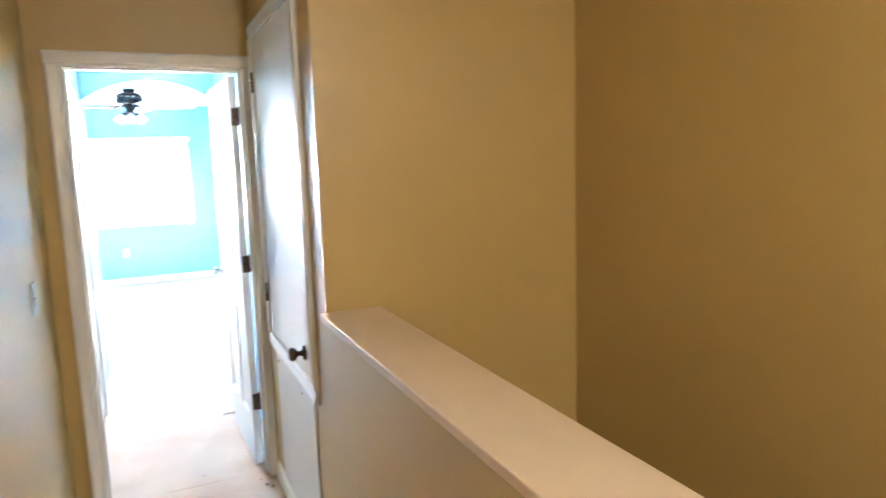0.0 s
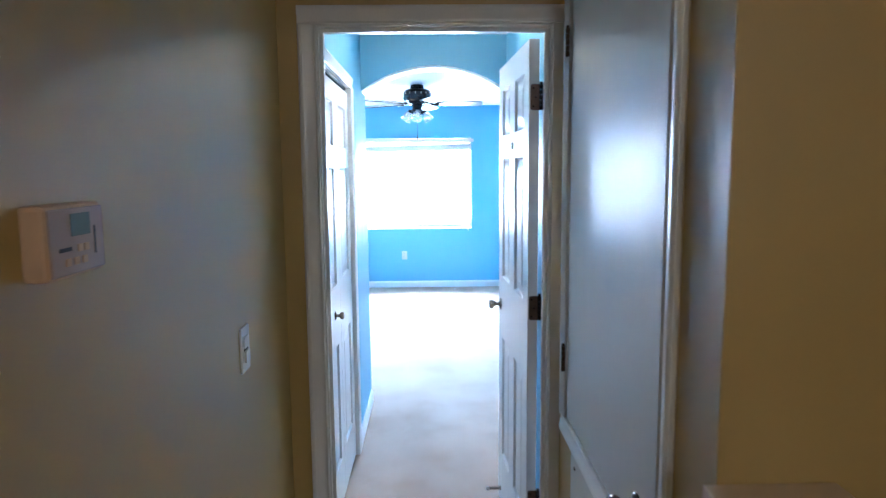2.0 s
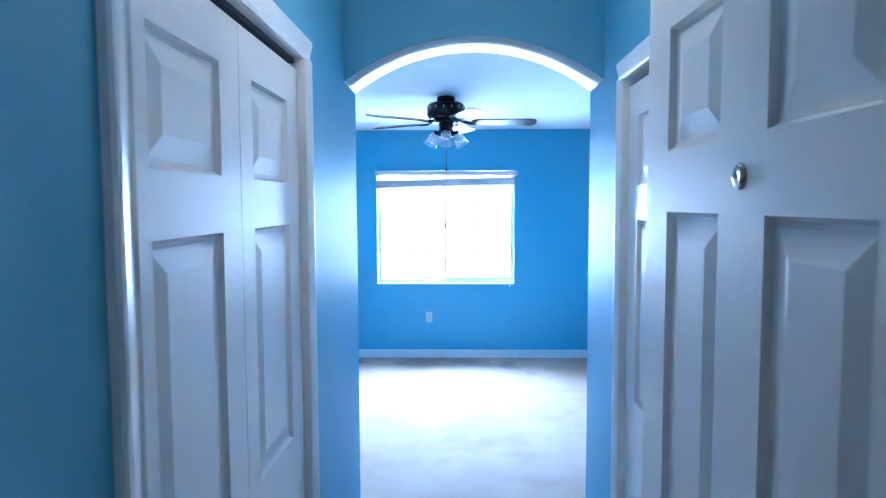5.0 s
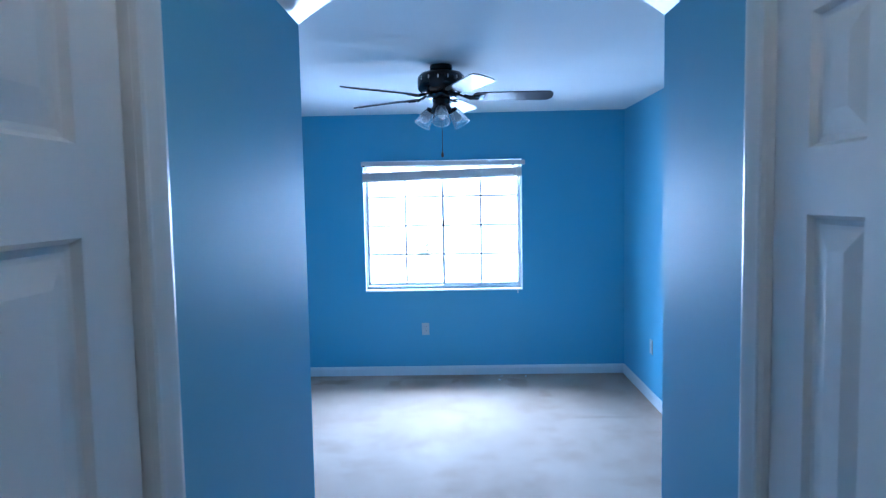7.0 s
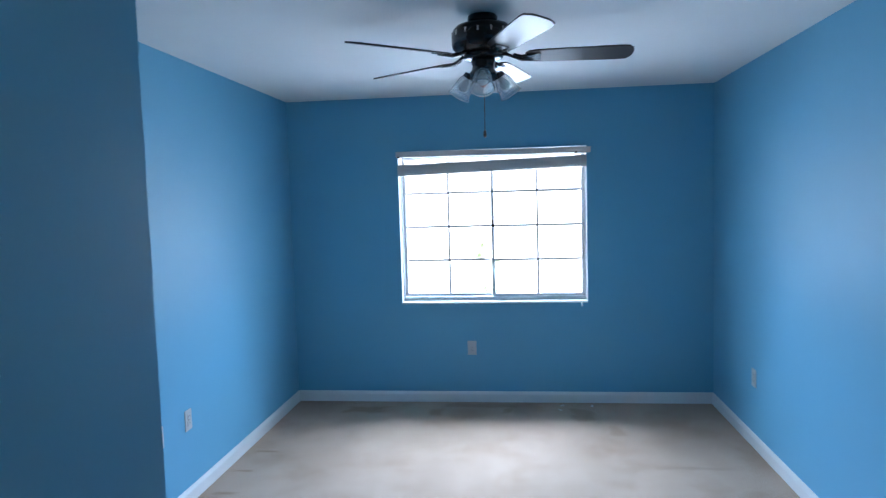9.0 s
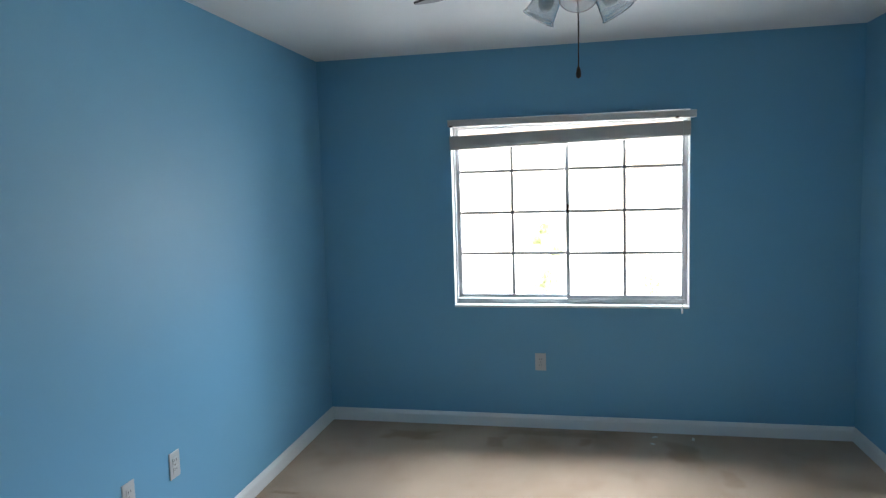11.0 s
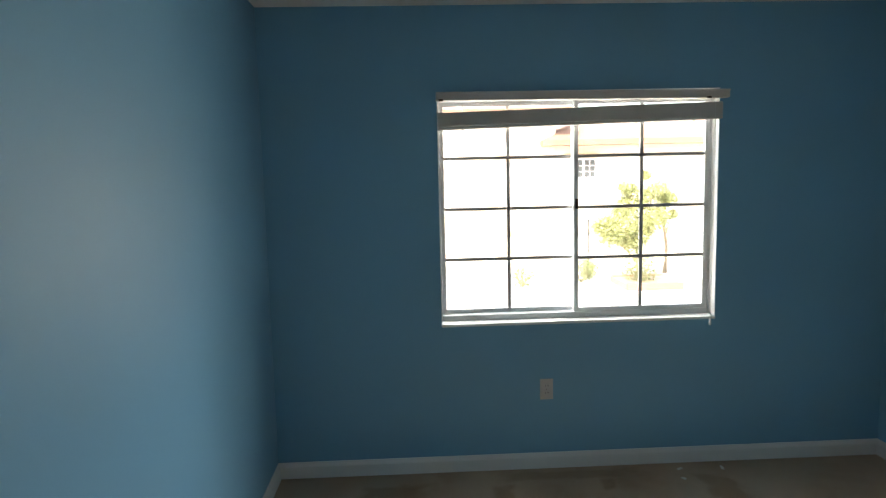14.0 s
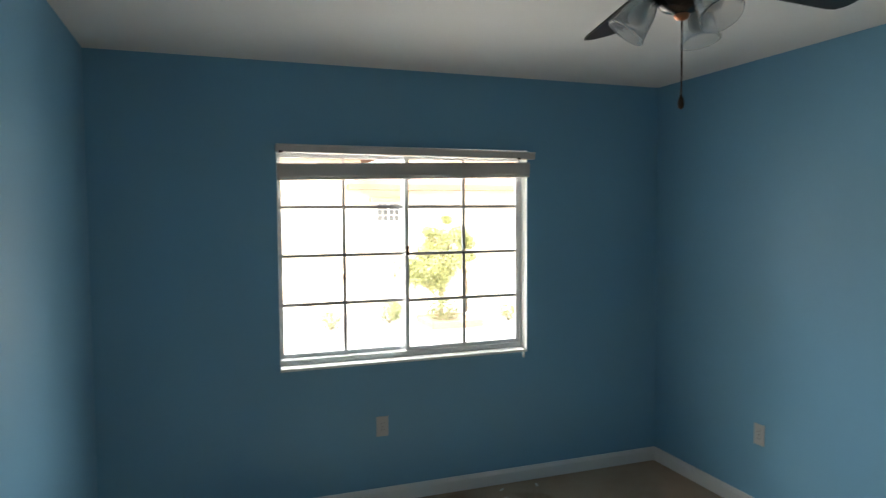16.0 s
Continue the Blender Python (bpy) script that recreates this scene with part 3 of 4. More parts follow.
for x in (0.06, 0.55):
    bm = bmesh.new()
    lathe(bm, [(0.006, 0), (0.005, 0.003), (0.002, 0.0035)], 12, pose(0, 0, 0, 90))
    s = part("screw", bm, BRONZE, low)
    s.location = (x, 0, 0.695)
structure("cupboard_back", boxes((HR + 0.5, HR + 0.52, STAIR_Y + 0.1, DOOR0, 0, H)), TAN, "plain cupboard back", "wall")


# ---- window ----
def build_window():
    t = thing("window_1", Matrix(), "white two-panel sliding window with grille bars", "window", kind="structure")
    y0, y1 = 0.075, 0.149
    part("window_frame", boxes((WL, WL + 0.012, y0, y1, WB + 0.001, WT), bevel=0.003), VINYL, t)
    part("window_frame", boxes((WR - 0.012, WR, y0, y1, WB + 0.001, WT), bevel=0.003), VINYL, t)
    part("window_frame", boxes((WL + 0.012, WR - 0.012, y0, y1, WB + 0.001, WB + 0.042), bevel=0.003), VINYL, t)
    part("window_frame", boxes((WL + 0.012, WR - 0.012, y0, y1, WT - 0.039, WT), bevel=0.003), VINYL, t)
    for xa, xb in ((WL + 0.0005, WL + 0.004), (WR - 0.004, WR - 0.0005)):
        part("reveal", boxes((xa, xb, 0.002, y0, WB + 0.013, WT - 0.005)), WHITE, t, "white painted window reveal")
    part("reveal", boxes((WL + 0.0005, WR - 0.0005, 0.002, y0, WT - 0.004, WT - 0.0005)), WHITE, t, "white painted window reveal")
    part("window_sill", boxes((WL + 0.001, WR - 0.001, -0.008, y0, WB - 0.004, WB + 0.012), bevel=0.004), WHITE, t, "thin white painted sill")
    mid = (WL + WR) / 2 + 0.006
    z0, z1 = WB + 0.042, WT - 0.039
    gx, gz = 0.0095, 0.009
    for k, (xa, xb, yc) in enumerate(((WL + 0.012, mid + 0.008, 0.136), (mid - 0.016, WR - 0.012, 0.092))):
        s = part("sash", boxes((xa, xa + 0.024, yc - 0.009, yc + 0.009, z0, z1), (xb - 0.024, xb, yc - 0.009, yc + 0.009, z0, z1),
                               (xa + 0.024, xb - 0.024, yc - 0.009, yc + 0.009, z0, z0 + 0.022), (xa + 0.024, xb - 0.024, yc - 0.009, yc + 0.009, z1 - 0.022, z1)), VINYL, t)
        ga, gb, ha, hb = xa + 0.024, xb - 0.024, z0 + 0.022, z1 - 0.022
        xm = (ga + gb) / 2
        part("grille_bar", boxes((xm - gx, xm + gx, yc - 0.005, yc + 0.005, ha, hb)), BACKLIT_MUNTIN, s)
        zs = [ha + (hb - ha) * i / 4 for i in range(5)]
        for z in zs[1:4]:
            part("grille_bar", boxes((ga, xm - gx, yc - 0.005, yc + 0.005, z - gz, z + gz), (xm + gx, gb, yc - 0.005, yc + 0.005, z - gz, z + gz)), BACKLIT_MUNTIN, s)
        pw, ph = xm - gx - ga, zs[1] - zs[0] - 2 * gz
        me = mesh_of("pane", boxes((0, pw, -0.002, 0.002, 0, ph + gz)), GLASS)
        for x in (ga, xm + gx):
            for i, z in enumerate(zs[:4]):
                p = part("pane", me, GLASS, s)
                p.location = (x, yc, z + (gz if i else 0))
                p.visible_shadow = False
    part("latch", boxes((mid - 0.010, mid + 0.006, 0.070, 0.083, 1.40, 1.455), bevel=0.003), BRONZE, t, "dark window latch")
    return t


build_window()


def build_blind():
    """A raised slatted blind: the headrail slopes a little one way, the gathered stack the other."""
    t = thing("window_blind", pose(WL, -0.02, 1.82), "raised beige slatted blind hanging askew in the window", "blind")
    w = WR - WL - 0.008
    rail = part("headrail", boxes((0, w + 0.038, -0.036, 0.018, -0.040, 0.0), bevel=0.004), SLAT, t, "beige headrail with valance")
    rail.matrix_basis = pose(-0.004, 0, 0.186, 0, 0.32, 0)
    part("valance_lip", boxes((0, w + 0.038, -0.041, -0.035, -0.006, 0.002), bevel=0.001), SLAT, rail)
    for x in (0.012, 1.38):
        part("valance_clip", boxes((x, x + 0.022, -0.043, -0.036, -0.044, -0.034), bevel=0.001), BRONZE, rail, "small dark clip")
    slope = 1.28
    rise = math.tan(radians(slope))
    cols = [(-0.022, 0.0), (-0.012, 0.0022), (0.0, 0.003), (0.012, 0.0022), (0.022, 0.0)]
    bm = bmesh.new()
    extrude_profile(bm, cols + [(a, b - 0.0036) for a, b in reversed(cols)], w, pose(0, 0, 0, 0, 0, -90))
    me = mesh_of("slat", bm, SLAT)
    for i in range(17):
        s = part("slat", me, SLAT, t)
        s.matrix_basis = pose(0.004 + 0.0012 * math.sin(i * 2.3), 0.0018 * math.sin(i * 1.7), 0.021 + i * 0.00405, 0, -slope, 0)
    b = part("bottom_rail", boxes((0, w, -0.025, 0.025, 0.0, 0.016), bevel=0.004), SLAT, t, "thick beige bottom rail")
    b.matrix_basis = pose(0.004, 0, 0, 0, -slope, 0)
    for x in (0.13, 0.42, 0.72, 1.02, 1.32):
        bm = bmesh.new()
        lathe(bm, [(0.006, -0.006), (0.008, -0.002), (0.006, 0.002)], 10)
        k = part("cord_button", bm, PLATE, t)
        k.location = (x, -0.012, x * rise)
        bm = bmesh.new()
        tube(bm, [(x, 0.0, 0.088 + x * rise), (x, 0.0, 0.15 - x * 0.0113)], 0.0012, 6)
        part("ladder_cord", bm, PLATE, t)
        part("ladder_tape", boxes((x - 0.002, x + 0.002, -0.0262, -0.0250, 0.004 + x * rise, 0.086 + x * rise)), OUTLETP, t)
    bm = bmesh.new()
    tube(bm, [(1.420, -0.040, 0.13), (1.423, -0.036, -0.3), (1.419, -0.034, -0.8), (1.420, -0.033, -1.015)], 0.0018, 6)
    part("pull_cord", bm, PLATE, t, "thin white pull cord")
    bm = bmesh.new()
    lathe(bm, [(0.002, 0.012), (0.006, 0.0), (0.007, -0.02), (0.003, -0.026)], 10, Matrix.Translation((1.420, -0.033, -1.02)))
    part("cord_tassel", bm, PLATE, t)
    return t


build_blind()


# ---- electrical ----
def outlet(name, m, label="white duplex outlet plate on the blue wall"):
    """A duplex outlet: plate in the local x-z plane, facing local -y."""
    t = thing(name, m, label, "outlet", "wall outlets")
    part("plate", boxes((-0.035, 0.035, -0.005, 0, -0.057, 0.057), bevel=0.002), OUTLETP, t)
    for z in (-0.02, 0.02):
        r = part("receptacle", boxes((-0.017, 0.017, -0.008, -0.005, z - 0.014, z + 0.014), bevel=0.002), OUTLETP, t)
        part("slot", boxes((-0.008, -0.006, -0.0085, -0.0078, z - 0.004, z + 0.006)), SLOT, r)
        part("slot", boxes((0.006, 0.008, -0.0085, -0.0078, z - 0.004, z + 0.006)), SLOT, r)
    bm = bmesh.new()
    lathe(bm, [(0.003, 0), (0.002, 0.0015)], 10, pose(0, -0.005, 0, 90))
    part("screw", bm, NICKEL, t)
    return t


outlet("wall_outlet", pose(1.446, 0, 0.44))
outlet("wall_outlet", pose(0, -1.812, 0.457, 0, 0, 90))
outlet("wall_outlet", pose(0, -2.105, 0.457, 0, 0, 90), "white cable plate on the blue wall")
outlet("wall_outlet", pose(XR, -0.875, 0.444, 0, 0, -90))


def light_switch(name, m, label):
    t = thing(name, m, label, "light switch")
    part("plate", boxes((-0.035, 0.035, -0.006, 0, -0.059, 0.059), bevel=0.002), PLATE, t)
    part("rocker", boxes((-0.017, 0.017, -0.009, -0.006, 0.003, 0.034), bevel=0.001), PLATE, t)
    part("rocker", boxes((-0.017, 0.017, -0.012, -0.006, -0.034, -0.003), bevel=0.001), PLATE, t)
    part("gap", boxes((-0.017, 0.017, -0.0072, -0.006, -0.004, 0.004)), SLOT, t, "dark gap between rockers")
    return t


light_switch("light_switch", pose(HL, -7.19, 1.155, 0, 0, 90), "white light switch on the tan hall wall")
light_switch("light_switch", pose(VL, -6.35, 1.145, 0, 0, 90), "white light switch on the blue passage wall")


def thermostat():
    t = thing("thermostat", pose(HL, -8.01, 1.53, 0, 0, 90), "beige wall thermostat with a small grey display", "thermostat")
    part("body", boxes((-0.070, 0.070, -0.032, 0, -0.047, 0.047), bevel=0.006), BEIGE, t)
    part("face", boxes((-0.064, 0.066, -0.0345, -0.032, -0.042, 0.042), bevel=0.002), FACE, t)
    part("display", boxes((-0.016, 0.030, -0.0355, -0.0345, 0.006, 0.035)), LCD, t, "small grey display")
    part("side_slot", boxes((0.040, 0.044, -0.0352, -0.0345, -0.022, 0.016)), SLOT, t)
    part("mode_switch", boxes((-0.045, -0.018, -0.0356, -0.0345, -0.012, -0.007)), SLOT, t)
    for i, (x, z) in enumerate(((-0.028, -0.026), (-0.008, -0.026), (0.012, -0.026), (0.018, -0.010), (0.002, -0.010))):
        part("button", boxes((x - 0.006, x + 0.006, -0.0365, -0.0345, z - 0.005, z + 0.005), bevel=0.001), BEIGE, t)
    return t


thermostat()


# ---- ceiling lights ----
def globe_light(name, x, y, r, label):
    t = thing(name, pose(x, y, H), label, "ceiling light")
    bm = bmesh.new()
    lathe(bm, [(r * 0.9, 0), (r * 0.92, -0.010), (r * 0.80, -0.022), (r * 0.70, -0.026), (r * 0.70, -0.034), (r * 0.6, -0.034)], 32)
    part("base", bm, NICKEL, t)
    bm = bmesh.new()
    rows = [(r * 0.66, -0.028)]
    for k in range(1, 13):
        a = radians(40 + 140 * k / 12)
        rows.append((max(0.002, r * math.sin(a)), -0.085 + r * math.cos(a)))
    lathe(bm, rows, 32)
    part("globe", bm, GLOW, t, "lit opal glass globe")
    return t


globe_light("ceiling_light", 1.85, -5.58, 0.087, "small lit opal globe light on the passage ceiling")


# ---- ceiling fan ----
def blade_bm():
    """One blade, its root at local x = 0.19 and its tip at 0.66, its corners cut and rounded."""
    bm = bmesh.new()
    top, low = [], []
    outline = [(0.600, -0.066), (0.636, -0.062), (0.655, -0.040), (0.660, -0.020), (0.660, 0.020), (0.655, 0.040), (0.636, 0.062), (0.600, 0.066),
               (0.245, 0.056), (0.205, 0.050), (0.188, 0.032), (0.183, 0.0), (0.188, -0.032), (0.205, -0.050), (0.245, -0.056)]
    for x, y in outline:
        top.append(bm.verts.new((x, y, 0.0035)))
        low.append(bm.verts.new((x, y, -0.0035)))
    bm.faces.new(top)
    bm.faces.new(list(reversed(low)))
    k = len(outline)
    for i in range(k):
        bm.faces.new((top[i], low[i], low[(i + 1) % k], top[(i + 1) % k]))
    return bm


def shade_bm():
    """A bell-shaped glass shade with a thin wall, mouth at local -z."""
    bm = bmesh.new()
    outer = [(0.022, 0.0), (0.029, -0.008), (0.036, -0.024), (0.041, -0.042), (0.044, -0.064), (0.048, -0.086), (0.051, -0.097)]
    inner = [(r - 0.003, z) for r, z in reversed(outer)]
    lathe(bm, outer + [(0.0535, -0.0985), (0.0535, -0.1015), (0.0500, -0.1015)] + inner, 28, cap=False)
    return bm


def ceiling_fan(x, y):
    t = thing("ceiling_fan", pose(x, y, H) @ Matrix.Scale(1.0, 4), "dark bronze five-blade ceiling fan with three glass shades", "ceiling fan")
    bm = bmesh.new()
    lathe(bm, [(0.062, 0.0), (0.066, -0.006), (0.066, -0.024), (0.060, -0.034), (0.045, -0.040)], 32)
    part("canopy", bm, FANDARK, t)
    bm = bmesh.new()
    lathe(bm, [(0.045, -0.032), (0.085, -0.038), (0.118, -0.048), (0.134, -0.065), (0.140, -0.09), (0.140, -0.128), (0.134, -0.145), (0.115, -0.160), (0.090, -0.167), (0.06, -0.170)], 40)
    body = part("motor_housing", bm, FANDARK, t)
    for i in range(15):
        a = 2 * math.pi * i / 15
        v = part("vent_slot", boxes((-0.004, 0.004, -0.0015, 0.0015, -0.010, 0.010)), NICKEL, body)
        v.matrix_basis = pose(0.1385 * math.cos(a), 0.1385 * math.sin(a), -0.085, 0, 0, math.degrees(a) + 90)
    bm = bmesh.new()
    lathe(bm, [(0.085, -0.165), (0.088, -0.172), (0.088, -0.186), (0.080, -0.192), (0.05, -0.194)], 32)
    part("flywheel", bm, FANDARK, t, "dark metal ring under the motor")
    me_b = mesh_of("blade", blade_bm(), BLADE)
    for i in range(5):
        a = 72 * i + 3
        bm = bmesh.new()
        tube(bm, [(0.07, 0, 0.014), (0.105, 0.008, 0.016), (0.135, 0.012, 0.004), (0.165, 0.006, -0.008), (0.20, 0, -0.006)], [0.009, 0.008, 0.007, 0.008, 0.008], 8)
        tube(bm, [(0.135, -0.012, 0.004), (0.17, -0.018, -0.008), (0.225, -0.024, -0.006)], 0.006, 8)
        tube(bm, [(0.135, 0.012, 0.004), (0.17, 0.022, -0.008), (0.225, 0.026, -0.006)], 0.006, 8)
        box(bm, 0.19, 0.255, -0.032, 0.032, -0.0075, -0.0036, bevel=0.0015, seg=1)
        ir = part("blade_iron", bm, FANDARK, t)
        ir.matrix_basis = pose(0, 0, -0.183, 0, 0, a) @ pose(0, 0, 0, -13, 0, 0)
        bl = part("blade", me_b, BLADE, t, "dark walnut fan blade")
        bl.matrix_basis = pose(0, 0, -0.183, 0, 0, a) @ pose(0, 0, 0, -13, 0, 0)
    bm = bmesh.new()
    lathe(bm, [(0.05, -0.19), (0.056, -0.20), (0.050, -0.220), (0.052, -0.236), (0.062, -0.250), (0.062, -0.270), (0.050, -0.286), (0.026, -0.296), (0.012, -0.304), (0.006, -0.31)], 28)
    kit = part("light_kit", bm, FANDARK, t)
    me_s = mesh_of("shade", shade_bm(), SHADE)
    for i in range(3):
        a = 270 + 120 * i
        turn = pose(0, 0, -0.252, 0, 0, a)
        bm = bmesh.new()
        tube(bm, [(0.045, 0, 0.0), (0.062, 0, 0.006), (0.074, 0, 0.002), (0.080, 0, -0.006)], 0.008, 8)
        lathe(bm, [(0.010, 0.008), (0.024, 0.004), (0.026, -0.012), (0.022, -0.014)], 18, pose(0.076, 0, 0.0, 0, -36, 0))
        ar = part("shade_arm", bm, FANDARK, t)
        ar.matrix_basis = turn
        sh = part("shade", me_s, SHADE, t, "clear frosted bell glass shade")
        sh.matrix_basis = turn @ pose(0.079, 0, -0.006, 0, -36, 0)
        bm = bmesh.new()
        lathe(bm, [(0.011, -0.004), (0.012, -0.018), (0.018, -0.032), (0.024, -0.050), (0.022, -0.064), (0.012, -0.074), (0.002, -0.076)], 18)
        bu = part("bulb", bm, PLATE, sh, "unlit white bulb")
        bu.location = (0, 0, 0)
    bm = bmesh.new()
    lathe(bm, [(0.018, -0.294), (0.020, -0.303), (0.014, -0.312), (0.004, -0.316)], 18)
    part("finial", bm, COPPER, t, "copper finial")
    bm = bmesh.new()
    tube(bm, [(0, 0, -0.312), (0.001, 0, -0.40), (0, 0, -0.506)], 0.0024, 6)
    chain = part("pull_chain", bm, BRONZE, t)
    bm = bmesh.new()
    lathe(bm, [(0.002, -0.463), (0.006, -0.473), (0.008, -0.486), (0.007, -0.495), (0.002, -0.500)], 12, Matrix.Translation((0, 0, -0.038)))
    part("fob", bm, BRONZE, chain, "small wooden chain fob")
    return t


ceiling_fan(1.688, -2.17)


# ---- scraps on the carpet ----
def scrap(x, y, turn, sx, sy):
    bm = bmesh.new()
    pts = [(-sx, -sy, 0.002), (0, -sy * 0.8, 0.006), (sx, -sy * 0.6, 0.003), (sx * 0.8, sy, 0.007), (-sx * 0.1, sy * 0.7, 0.004), (-sx * 0.9, sy * 0.8, 0.002)]
    top = [bm.verts.new((a, b, c + 0.001)) for a, b, c in pts]
    low = [bm.verts.new((a, b, c - 0.001)) for a, b, c in pts]
    for q in ((0, 1, 4, 5), (1, 2, 3, 4)):
        bm.faces.new([top[k] for k in q])
        bm.faces.new([low[k] for k in reversed(q)])
    for k in range(6):
        bm.faces.new((top[k], low[k], low[(k + 1) % 6], top[(k + 1) % 6]))
    ob = new("paper_scrap", mesh_of("paper_scrap", bm, PLATE))
    ob.matrix_world = pose(x, y, 0.001, 0, 0, turn)
    return tagged(ob, "small white paper scrap on the worn carpet", "scrap", "paper scraps")


scrap(2.145, -0.095, 20, 0.016, 0.010)
scrap(2.372, -0.100, 75, 0.020, 0.009)
scrap(2.12, -0.205, 130, 0.013, 0.010)


def crumb(x, y, r):
    bm = bmesh.new()
    bmesh.ops.create_icosphere(bm, subdivisions=1, radius=r)
    for v in bm.verts:
        v.co *= random.uniform(0.7, 1.25)
        v.co.z = v.co.z * 0.6 + r * 0.5
    ob = new("crumb", mesh_of("crumb", bm, SLOT))
    ob.location = (x, y, 0)
    return tagged(ob, "tiny dark crumb on the hall carpet", "crumb", "carpet crumbs")


for cx, cy, cr in ((2.161, -6.70, 0.006), (2.18, -6.765, 0.007), (1.897, -6.512, 0.005), (2.205, -6.80, 0.008), (2.12, -6.86, 0.004)):
    crumb(cx, cy, cr)


# ---- outside ----
G = -1.55
structure("ground", boxes((-160, 160, 0.6, 260, G - 0.3, G)), PAVE, "pale sunlit concrete and gravel yard", "ground")
structure("backdrop_wall", boxes((-0.6, XR + 0.6, 0.15, 0.16, G, -0.26)), STUCCO, "outer wall under the window", "wall")
structure("roof_over", boxes((-0.6, XR + 0.6, BACK - 0.4, 0.5, H + 0.16, H + 0.3)), ROOF, "roof slab over the rooms", "roof")


def house(name, x0, x1, y0, depth, eave, windows, label, glazing):
    t = thing(name, pose(x0, y0, G), label, "house")
    w, h = x1 - x0, eave - G
    wl = part("wall", boxes((0, w, 0, depth, 0, h)), STUCCO, t)
    bm = bmesh.new()
    o = 0.6
    v = [bm.verts.new(p) for p in ((-o, -o, h), (w + o, -o, h), (w + o, depth + o, h), (-o, depth + o, h), (depth / 2 - 0.5, depth / 2, h + 1.6), (w - depth / 2 + 0.5, depth / 2, h + 1.6),
                                   (-o, -o, h - 0.2), (w + o, -o, h - 0.2), (w + o, depth + o, h - 0.2), (-o, depth + o, h - 0.2))]
    for f in ((0, 1, 5, 4), (1, 2, 5), (2, 3, 4, 5), (3, 0, 4), (6, 7, 1, 0), (7, 8, 2, 1), (8, 9, 3, 2), (9, 6, 0, 3), (9, 8, 7, 6)):
        bm.faces.new([v[i] for i in f])
    part("roof", bm, ROOF, t, "low hipped clay roof")
    for wx, wz, ww, wh in windows:
        wi = part("window", boxes((wx - ww / 2 - 0.06, wx + ww / 2 + 0.06, -0.05, -0.004, wz - wh / 2 - 0.06, wz + wh / 2 + 0.06)), VINYL, t)
        part("lintel", boxes((wx - ww / 2 - 0.28, wx + ww / 2 + 0.10, -0.14, -0.004, wz + wh / 2 + 0.08, wz + wh / 2 + 0.24)), BEIGE, t, "tan tiled strip over the window")
        cell = (ww - 0.04) / 4
        for a in range(4):
            for b in range(3):
                x0p = wx - ww / 2 + a * cell + 0.012 + 0.04 * (a > 1)
                part("pane", boxes((x0p, x0p + cell - 0.024, -0.06, -0.052, wz - wh / 2 + b * wh / 3 + 0.012, wz - wh / 2 + (b + 1) * wh / 3 - 0.012)), glazing, wi)
    return t


house("house", 6.1, 18.0, 21.0, 7.0, 2.75, [(1.02, 1.70 - G, 0.88, 0.66)], "cream stucco two-storey house across the yard", DARKGLASS)
house("house", -7.0, 6.09, 21.05, 7.0, 3.9, [(11.46, 1.64 - G, 0.85, 0.66)], "cream stucco house with a pale window further along", PALEGLASS)

gw = thing("garden_wall", pose(3.6, 19.2, G), "low cream garden wall with a tan cap", "garden wall")
part("wall", boxes((0, 11.0, 0, 0.2, 0, 0.98)), STUCCO, gw)
part("cap", boxes((-0.05, 11.05, -0.06, 0.26, 0.98, 1.10), bevel=0.02), BEIGE, gw, "tan capping")
bed = thing("planter", pose(6.3, 13.3, G), "low terracotta edged planting bed under a shrub", "planter")
part("front_edge", boxes((0, 1.5, 0, 0.12, 0, 0.20), bevel=0.01), WOODWALL, bed)
part("back_edge", boxes((0, 1.5, 1.4, 1.52, 0, 0.20), bevel=0.01), WOODWALL, bed)
part("soil", boxes((0.0, 1.5, 0.12, 1.4, 0, 0.16)), BARK, bed, "brown soil")
post = thing("garden_post", pose(6.2, 16.8, G), "thin dark metal post in the yard", "post")
part("shaft", boxes((-0.022, 0.022, -0.022, 0.022, 0, 1.62), bevel=0.004), SLOT, post)
part("cap", boxes((-0.035, 0.035, -0.035, 0.035, 1.62, 1.66), bevel=0.008), SLOT, post)


def leaf_cloud(bm, centre, radii, n, size, rng, hollow=0.35):
    for _ in range(n):
        d = Vector((rng.gauss(0, 1), rng.gauss(0, 1), rng.gauss(0, 1))).normalized()
        r = rng.uniform(hollow, 1.0) ** 0.5
        p = Vector(centre) + Vector((d.x * radii[0], d.y * radii[1], d.z * radii[2])) * r
        q = Euler((rng.uniform(0, 6.3), rng.uniform(0, 6.3), rng.uniform(0, 6.3))).to_matrix()
        s = size * rng.uniform(0.6, 1.3)
        bm.faces.new([bm.verts.new(p + q @ Vector(c)) for c in ((-s, 0, 0), (0, -s * 0.35, 0), (s, 0, 0), (0, s * 0.35, 0))])


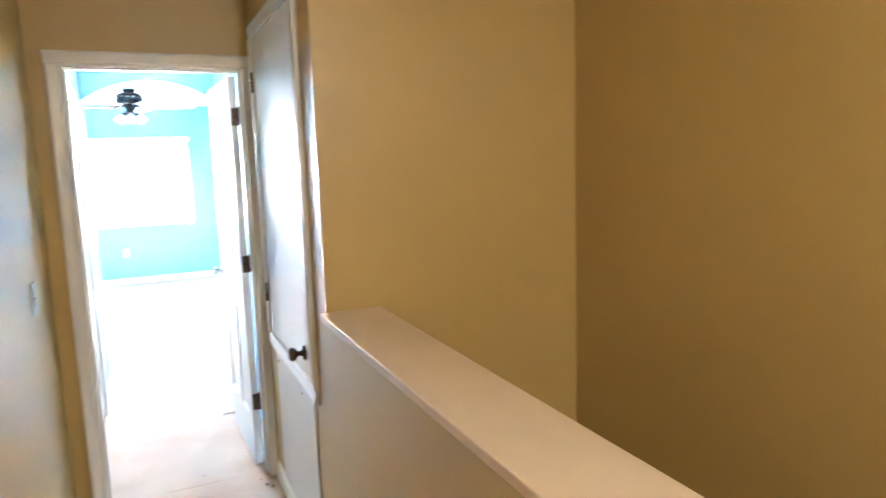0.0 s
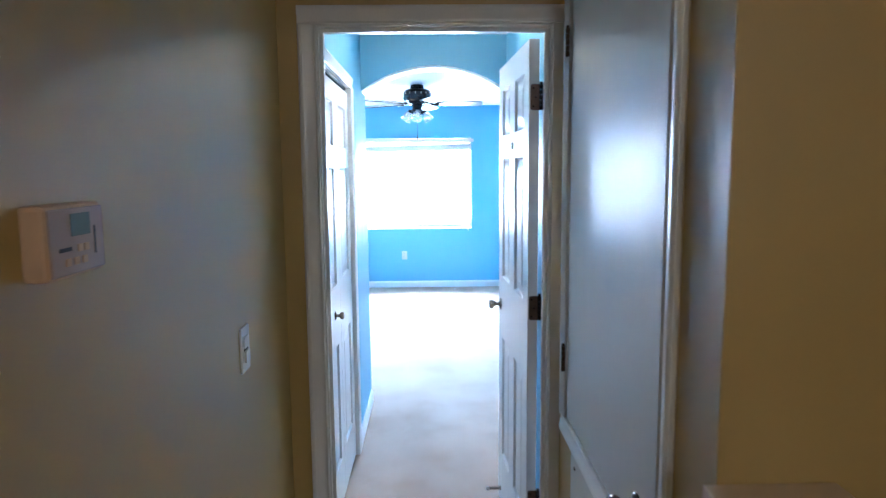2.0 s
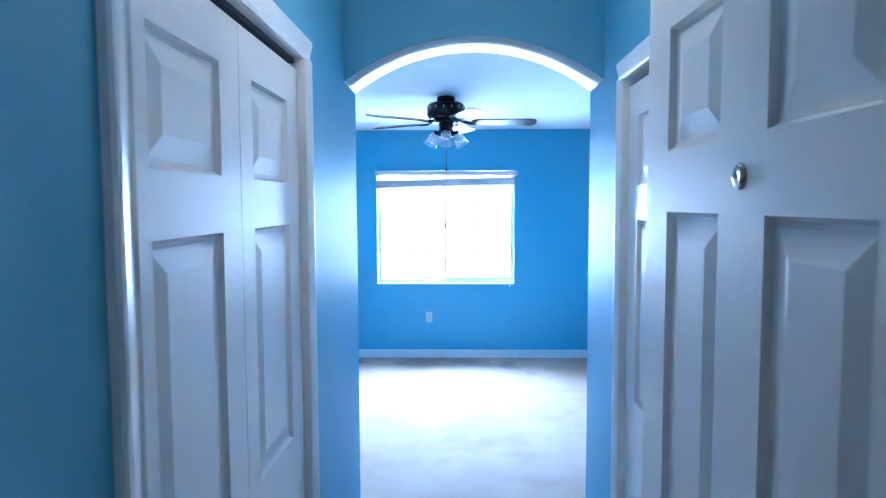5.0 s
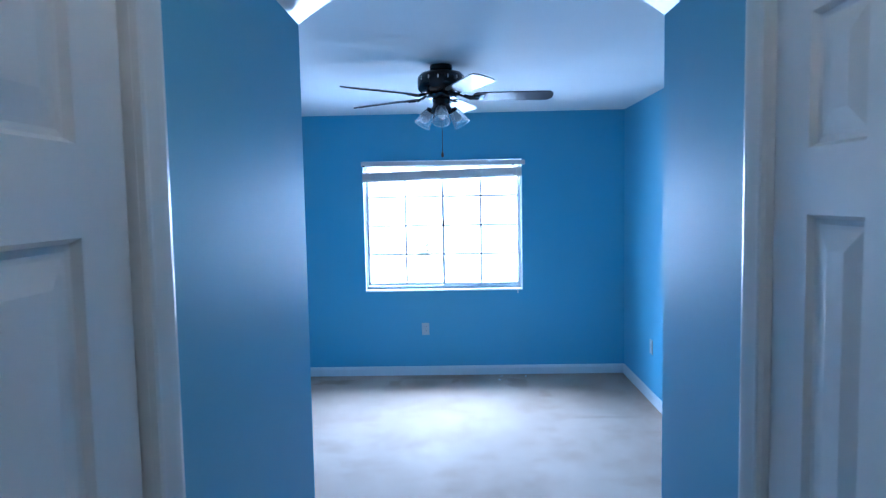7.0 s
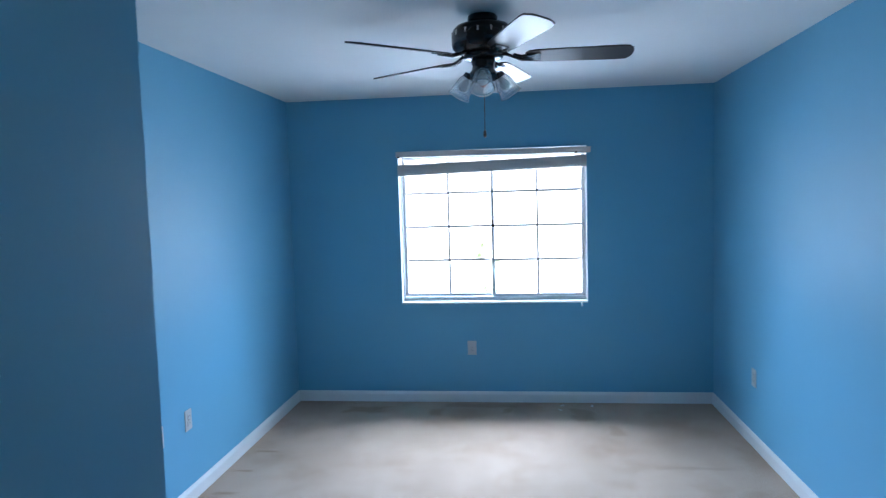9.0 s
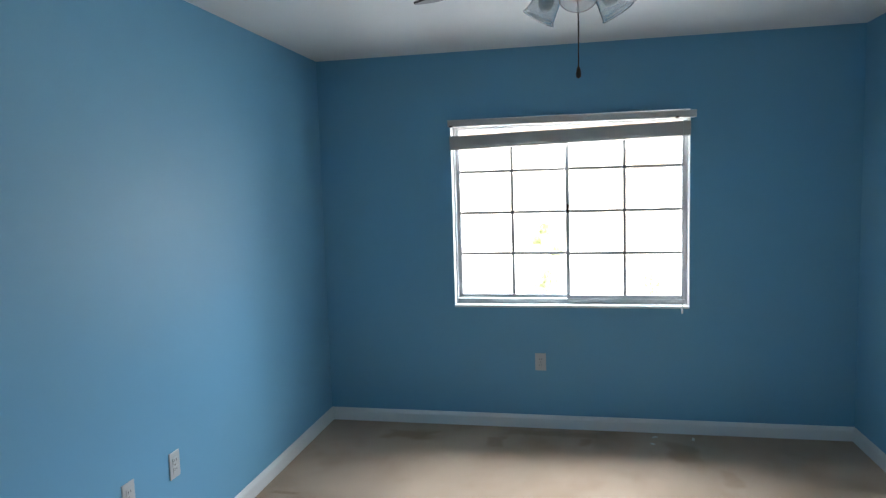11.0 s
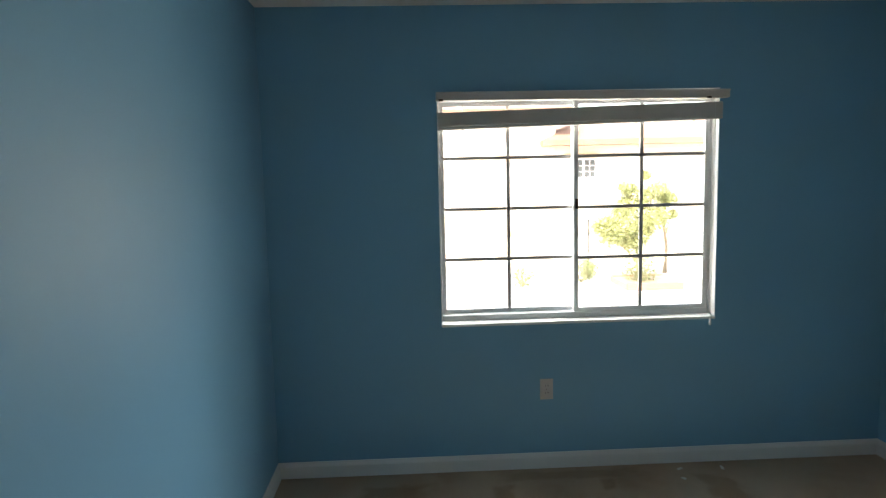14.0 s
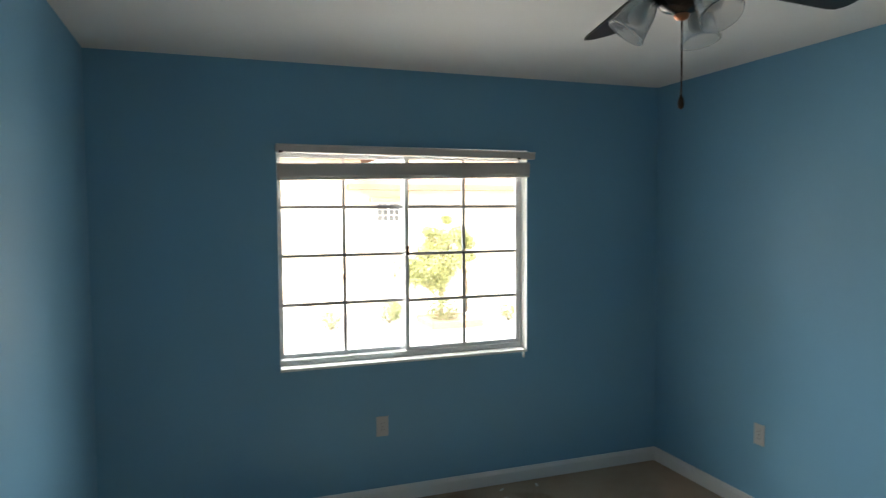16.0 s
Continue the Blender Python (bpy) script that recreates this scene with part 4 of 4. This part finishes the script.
def tree(x, y, height, clumps, label, seed):
    rng = random.Random(seed)
    t = thing("tree", pose(x, y, G), label, "tree")
    bm = bmesh.new()
    tube(bm, [(0, 0, -0.05), (0.05, 0, height * 0.3), (-0.03, 0.03, height * 0.6), (0.02, 0, height * 0.88)], [0.085, 0.065, 0.05, 0.02], 8)
    for c, r in clumps:
        a = (0.0, 0.0, max(0.4, c[2] - 0.7))
        tube(bm, [a, ((a[0] + c[0]) / 2, (a[1] + c[1]) / 2, c[2] - 0.3), c], [0.035, 0.025, 0.01], 6)
    part("trunk", bm, BARK, t)
    bm = bmesh.new()
    for c, r in clumps:
        leaf_cloud(bm, c, (r, r, r * 0.75), int(4200 * r * r + 200), 0.052, rng, 0.05)
    part("crown", bm, LEAF, t)
    return t


tree(7.2, 15.2, 2.75, [((-0.95, 0.1, 1.55), 0.42), ((-0.1, 0, 1.05), 0.40), ((-0.55, 0, 1.55), 0.58), ((0.05, 0.2, 2.35), 0.55), ((0.40, -0.1, 1.8), 0.52), ((0.62, 0, 2.55), 0.36), ((-0.3, 0.1, 2.05), 0.46), ((-0.75, 0, 1.2), 0.40), ((0.1, 0, 1.4), 0.42), ((0.95, 0.1, 2.3), 0.28), ((0.2, 0, 3.0), 0.2), ((-0.35, 0, 2.65), 0.26)], "young yellow-green tree in the sunny yard", 3)
tree(8.4, 16.2, 2.5, [((0, 0, 2.2), 0.30), ((-0.2, 0.1, 1.9), 0.22), ((0.2, 0, 1.8), 0.20)], "slim young tree with a small crown", 4)
tree(0.75, 15.6, 2.3, [((0, 0, 1.75), 0.26), ((-0.2, 0.1, 1.4), 0.2), ((0.35, 0, 1.1), 0.22)], "slim young tree with a thin pale crown", 5)


def shrub(x, y, r, seed):
    rng = random.Random(seed)
    t = thing("shrub", pose(x, y, G), "rounded green shrub in the sunny yard", "shrub", "yard shrubs")
    bm = bmesh.new()
    for k in range(5):
        a = k * 1.26
        tube(bm, [(0, 0, 0), (0.3 * r * math.cos(a), 0.3 * r * math.sin(a), r * 0.5), (0.55 * r * math.cos(a), 0.55 * r * math.sin(a), r)], 0.015, 5)
    part("stems", bm, BARK, t)
    bm = bmesh.new()
    leaf_cloud(bm, (0, 0, r * 0.95), (r, r, r * 0.9), int(3600 * r * r) + 200, 0.04, rng, 0.15)
    part("foliage", bm, HEDGE, t)


shrub(5.46, 14.8, 0.42, 11)
shrub(5.85, 15.5, 0.30, 12)
shrub(6.85, 14.0, 0.52, 13)
shrub(8.9, 14.0, 0.34, 14)
shrub(0.82, 14.5, 0.44, 15)
shrub(3.7, 14.4, 0.34, 16)
